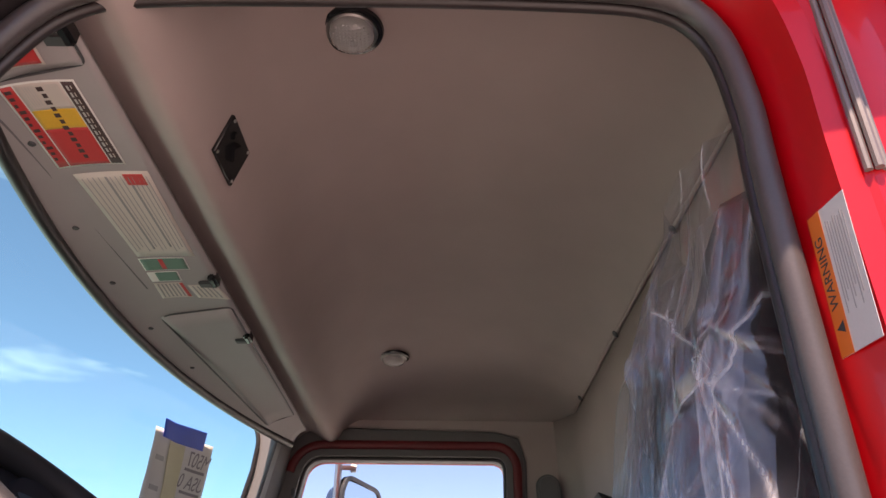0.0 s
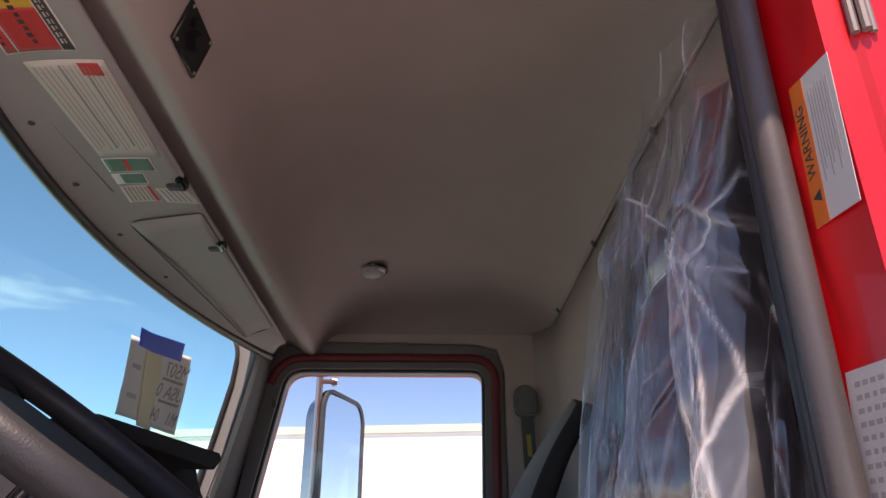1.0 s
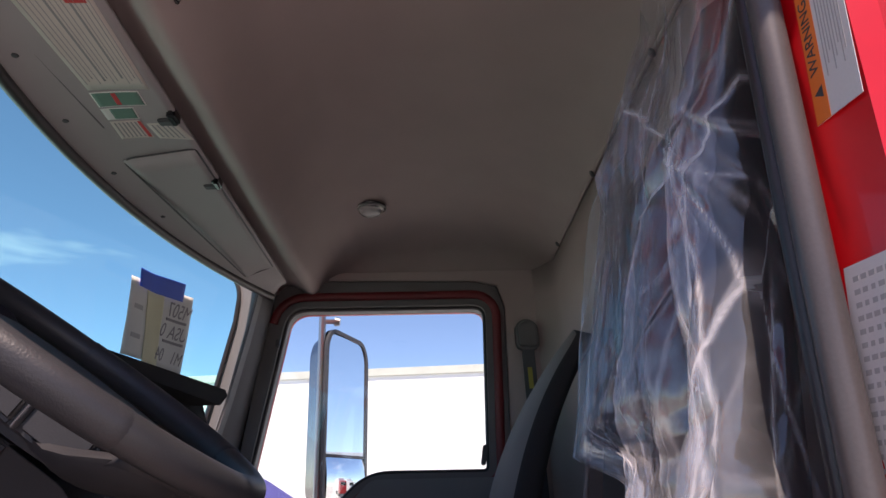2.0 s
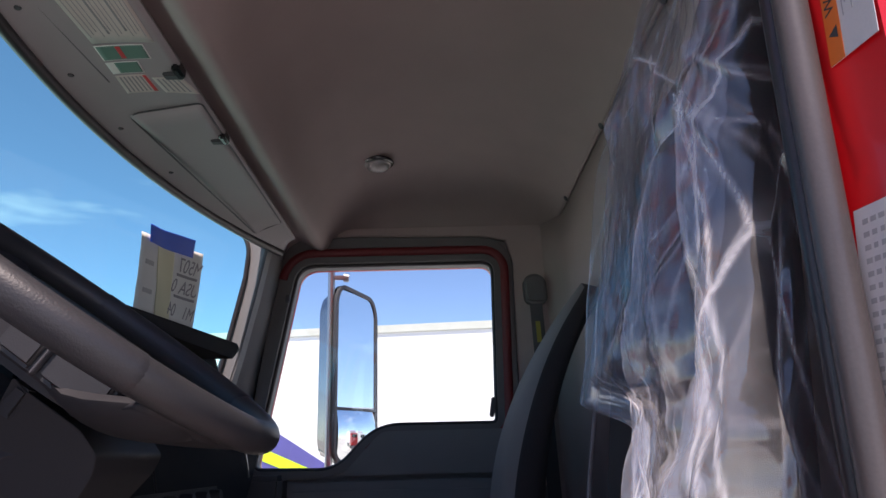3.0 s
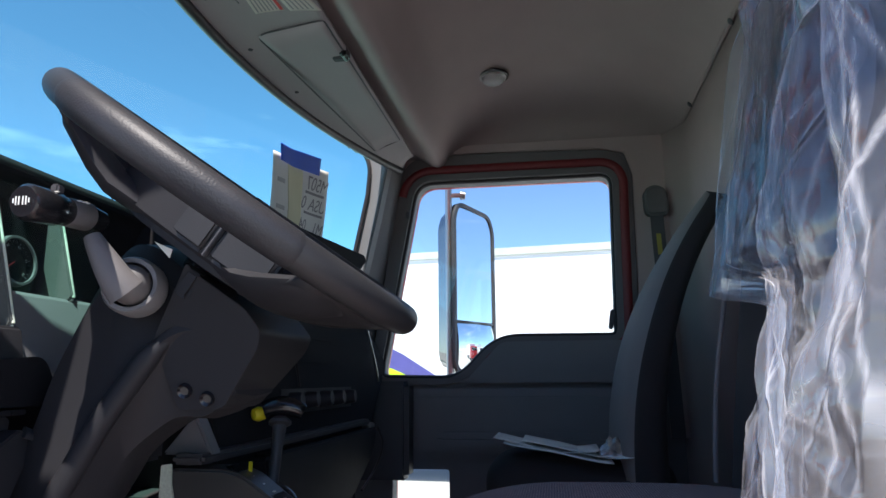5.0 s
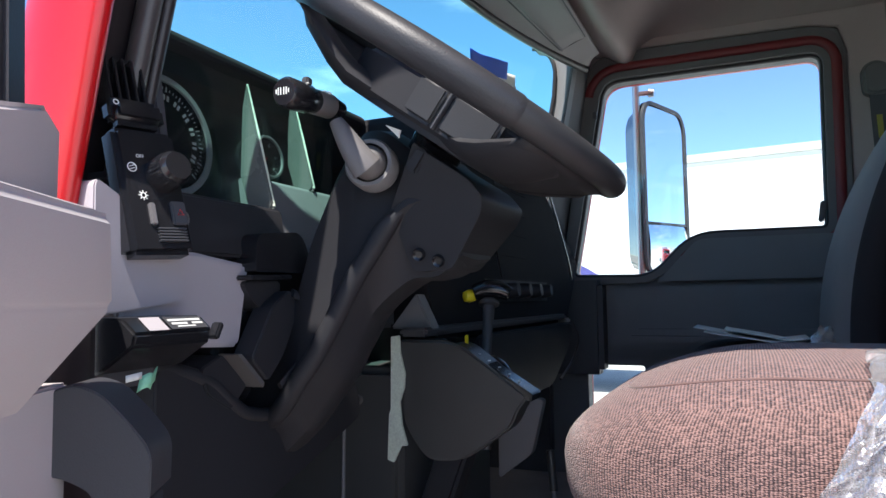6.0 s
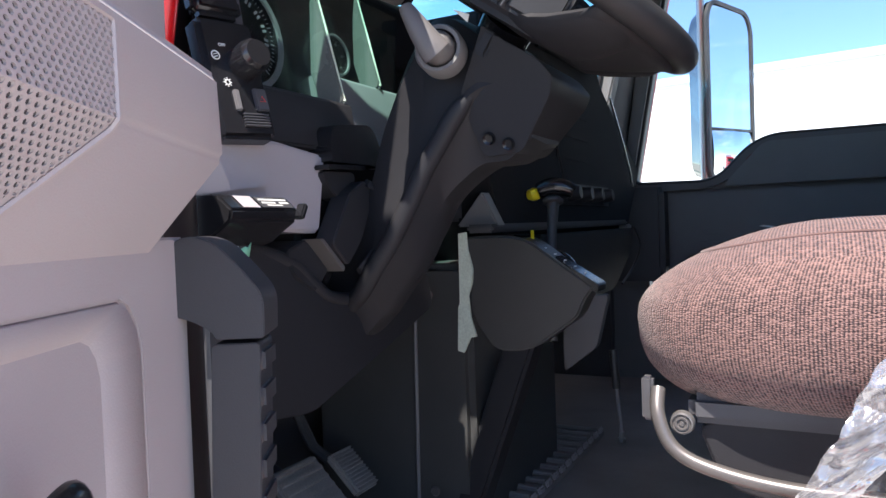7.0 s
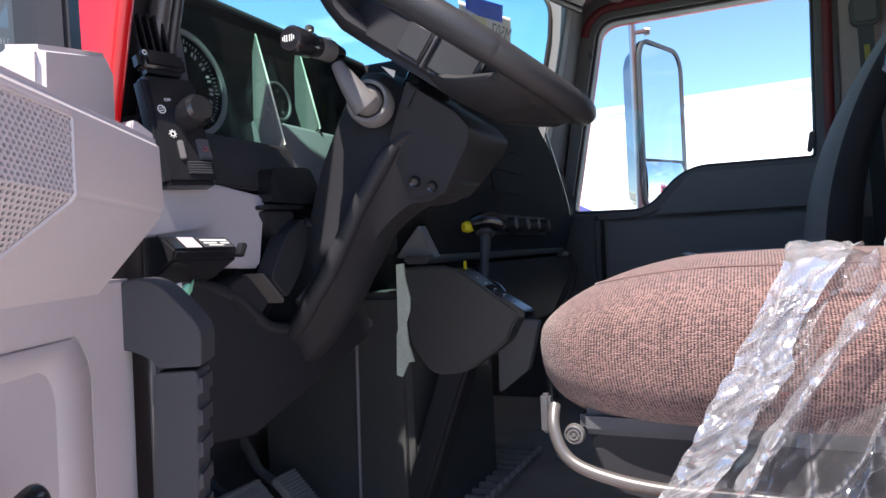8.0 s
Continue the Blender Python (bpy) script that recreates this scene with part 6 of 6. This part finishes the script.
glass = part("pane", prism([(0.24, 1.78), (0.99, 1.78), (0.99, 2.57), (0.27, 2.57)], "y", -0.076, -0.071, 0, DOOR), M_GLASS, door, "tinted door glass")
glass.visible_shadow = False


def perforated(outline, pitch_s, pitch_z, hole, depth_at):
    """A plate of small hexagonal-set holes, each with its own rim."""
    verts, faces = [], []

    def within(s, z):
        ins, k_ = False, len(outline)
        for i in range(k_):
            (a, b_), (c, d) = outline[i - 1], outline[i]
            if (b_ > z) != (d > z) and s < (c - a) * (z - b_) / (d - b_) + a:
                ins = not ins
        return ins

    lo_s, hi_s = min(p[0] for p in outline), max(p[0] for p in outline)
    lo_z, hi_z = min(p[1] for p in outline), max(p[1] for p in outline)
    j = 0
    z = lo_z
    while z < hi_z:
        s = lo_s + (pitch_s / 2 if j % 2 else 0)
        while s < hi_s:
            if within(s, z):
                base = len(verts)
                for ring in range(3):
                    for q in range(8):
                        if ring == 0:
                            ds, dz = (1, 1, 0, -1, -1, -1, 0, 1)[q] * pitch_s / 2, (0, 1, 1, 1, 0, -1, -1, -1)[q] * pitch_z / 2
                        else:
                            ds, dz = hole * math.cos(q * math.pi / 4), hole * 0.66 * math.sin(q * math.pi / 4)
                        verts.append(tuple(DOOR @ Vector((s + ds, depth_at(z + dz) - (0.003 if ring == 2 else 0), z + dz))))
                for ring in range(2):
                    for q in range(8):
                        faces.append((base + 8 * ring + q, base + 8 * ring + (q + 1) % 8, base + 8 * (ring + 1) + (q + 1) % 8, base + 8 * (ring + 1) + q))
            s += pitch_s
        z += pitch_z
        j += 1
    me = bpy.data.meshes.new("grille")
    me.from_pydata(verts, [], faces)
    bm = bmesh.new()
    bm.from_mesh(me)
    bpy.data.meshes.remove(me)
    return bm


GRILLE = [(0.452, 1.792), (0.452, 1.736), (0.503, 1.692), (0.80, 1.696), (0.80, 1.786)]
tagged(part("speaker_grille", perforated(grown(GRILLE, -0.004), 0.0062, 0.0031, 0.00195, lambda z: 0.0315 - max(0.0, 1.741 - z) * 0.752), M_LIGHT, door, "perforated speaker grille", 0), kind="stuff")
part("grille_back", sheet(lambda u, v: (lambda z: tuple(DOOR @ Vector((0.460 + max(0.0, 1.736 - z) / 0.044 * 0.049 + (0.33 - max(0.0, 1.736 - z) / 0.044 * 0.049) * u, 0.0303 - max(0.0, 1.741 - z) * 0.752, z))))(1.698 + (0.084 - 0.006 * u) * v), 4, 24), M_DARK, door)
part("grille_rim", tube([DOOR @ Vector((a, 0.031 - max(0.0, 1.741 - c) * 0.752, c)) for a, c in rounded([(0.452, 1.788), (0.452, 1.741), (0.452, 1.736), (0.50, 1.692), (0.80, 1.696), (0.80, 1.782)], 0.003, 4)], 0.0018, 6, True), M_LIGHT, door)

# ---- grab handle beside the steps ----
bar = part("grab_handle", prism(rounded([(-0.046, 1.660), (-0.014, 1.687), (0.010, 1.681), (0.034, 1.655), (0.048, 1.636), (0.047, 1.602), (0.009, 1.602), (0.004, 1.610), (-0.014, 1.620), (-0.046, 1.624)], [0.004, 0.012, 0.015, 0.02, 0.01, 0.003, 0.003, 0.012, 0.01, 0.004], 4), "x", 0.165, 0.225, 0.009, DOOR, 3), M_GRIP, door, "black ribbed grab handle beside the steps")
part("grip", prism(rounded([(0.004, 1.598), (0.0425, 1.598), (0.0235, 1.05), (-0.018, 1.05)], 0.004, 3), "x", 0.170, 0.2215, 0.004, DOOR, 3), M_GRIP, bar)
for i in range(17):
    z = 1.583 - 0.0295 * i
    bm = box((0.196, 0.0348 - 0.0010 * i, z), (0.0505, 0.022, 0.0216), None, 0.004, None, 3)
    bm.transform(DOOR)
    part("rib", bm, M_GRIP, bar)
bm = box((0.195, -0.02, 1.05), (0.06, 0.09, 0.06), None, 0.01)
bm.transform(DOOR)
part("foot", bm, M_DARK, bar)

# ---- outside mirror on the passenger side ----
mir = thing("wing_mirror", (-0.46, 3.6, 1.85), "tall dark chrome wing mirror on a bright pole outside", "mirror")
face = Vector((0.875, -0.48, 0.0)).normalized()
MIR = at((-0.385, 3.69, 2.25), face, (0.48, 0.875, 0))
shape = rounded([(-0.17, -0.42), (0.13, -0.40), (0.17, -0.30), (0.17, 0.30), (0.13, 0.375), (-0.13, 0.40), (-0.17, 0.33)], [0.09, 0.06, 0.04, 0.06, 0.06, 0.05, 0.06], 6)
bm = prism(shape, "z", -0.135, -0.004, 0.0)
for v in bm.verts:
    if v.co.z < -0.1:
        v.co.x *= 0.72
        v.co.y *= 0.90
bevel(bm, 0.022, 4, 20)
bm.transform(MIR)
part("housing", bm, M_CHROME, mir, "dark chrome back shell")
part("bezel", bevel(holed(shape, [grown(shape, -0.018)], "z", -0.006, 0.010, MIR), 0.003), M_DARK, mir, "black rim")
part("glass", prism(rounded([(-0.150, -0.165), (0.152, -0.165), (0.152, 0.36), (-0.150, 0.375)], [0.01, 0.01, 0.05, 0.05], 5), "z", 0.001, 0.004, 0, MIR), M_MIRROR, mir, "flat mirror glass")
bm = sheet(lambda u, v: tuple(MIR @ Vector((-0.145 + 0.292 * u, -0.395 + 0.215 * v, 0.003 + 0.05 * (1 - (2 * u - 1) ** 2 * 0.6 - (2 * v - 1) ** 2 * 0.4) * 0.5))), 20, 16)
part("glass", bm, M_MIRROR, mir, "convex lower mirror glass")
bm = box((0.0, -0.172, 0.005), (0.305, 0.012, 0.008), None, 0.002)
bm.transform(MIR)
part("glass_rim", bm, M_DARK, mir)
part("pole", tube([(-0.485, 3.56, 1.70), (-0.487, 3.56, 2.98)], 0.0165, 14), M_STEEL, mir, "bright mirror pole")
part("clamp", box((-0.455, 3.56, 2.675), (0.075, 0.020, 0.020), None, 0.005), M_STEEL, mir)
part("clamp_knob", tube([(-0.428, 3.56, 2.675), (-0.405, 3.56, 2.672)], [0.022, 0.018], 12), M_STEEL, mir)
part("clamp", lathe([(0.0165, -0.02), (0.025, -0.02), (0.025, 0.02), (0.0165, 0.02)], at((-0.487, 3.56, 2.765)), 16), M_DARK, mir)
for z in (1.72, 2.95):
    part("bracket", tube([(-0.485, 3.56, z), (-0.55, 3.19, z)], 0.014, 8), M_STEEL, mir)

# ---- paper taped to the windscreen ----
note = thing("taped_notice", (-0.83, 2.35, 2.5), "creased paper notice fixed to the windscreen with blue tape", "notice")
NC = [Vector(p) for p in ((-0.847, 2.290, 2.278), (-0.800, 2.650, 2.281), (-0.752, 2.540, 2.504), (-0.803, 2.187, 2.470))]


def on_note(u, v, lift=0.0):
    p = NC[0] * (1 - u) * (1 - v) + NC[1] * u * (1 - v) + NC[2] * u * v + NC[3] * (1 - u) * v
    return p + Vector((lift + 0.006 * math.sin(6 * u + 2 * v) + 0.004 * noise.noise((4 * u, 3 * v, 5)), -0.3 * lift, 0))


def note_sheet(name, u0, u1, v0, v1, lift, material, label=""):
    bm = sheet(lambda u, v: on_note(u0 + (u1 - u0) * u, v0 + (v1 - v0) * v, lift), 16, 14)
    return thick(part(name, bm, material, note, label), 0.0004)


note_sheet("sheet", 0.0, 1.0, 0.0, 1.0, 0.0, M_PAPER)
note_sheet("strip", 0.28, 0.56, -0.06, 0.96, 0.002, M_YPAPER, "yellowed strip")
note_sheet("tape", 0.10, 0.82, 0.90, 1.13, 0.005, M_TAPE, "strip of blue masking tape")
for text, u, v, size in (("M507", 0.82, 0.76, 0.062), ("USA", 0.85, 0.48, 0.058), ("0", 0.60, 0.48, 0.058), ("M1", 0.88, 0.16, 0.056), ("04", 0.59, 0.16, 0.056)):
    du, dv = on_note(u - 0.1, v) - on_note(u, v), on_note(u, v + 0.1) - on_note(u, v)
    du, up = du.normalized(), (dv - du.normalized() * dv.dot(du.normalized())).normalized()
    words("lettering", text, size, Matrix.Translation(on_note(u, v, 0.003)) @ Matrix((du, up, du.cross(up))).transposed().to_4x4(), M_GREYINK, note)
for v in (0.34, 0.62):
    note_sheet("print", 0.62, 0.95, v, v + 0.035, 0.002, M_GREYINK)
for v in (0.25, 0.62):
    note_sheet("print", 0.08, 0.22, v, v + 0.06, 0.0015, M_SMUDGE)
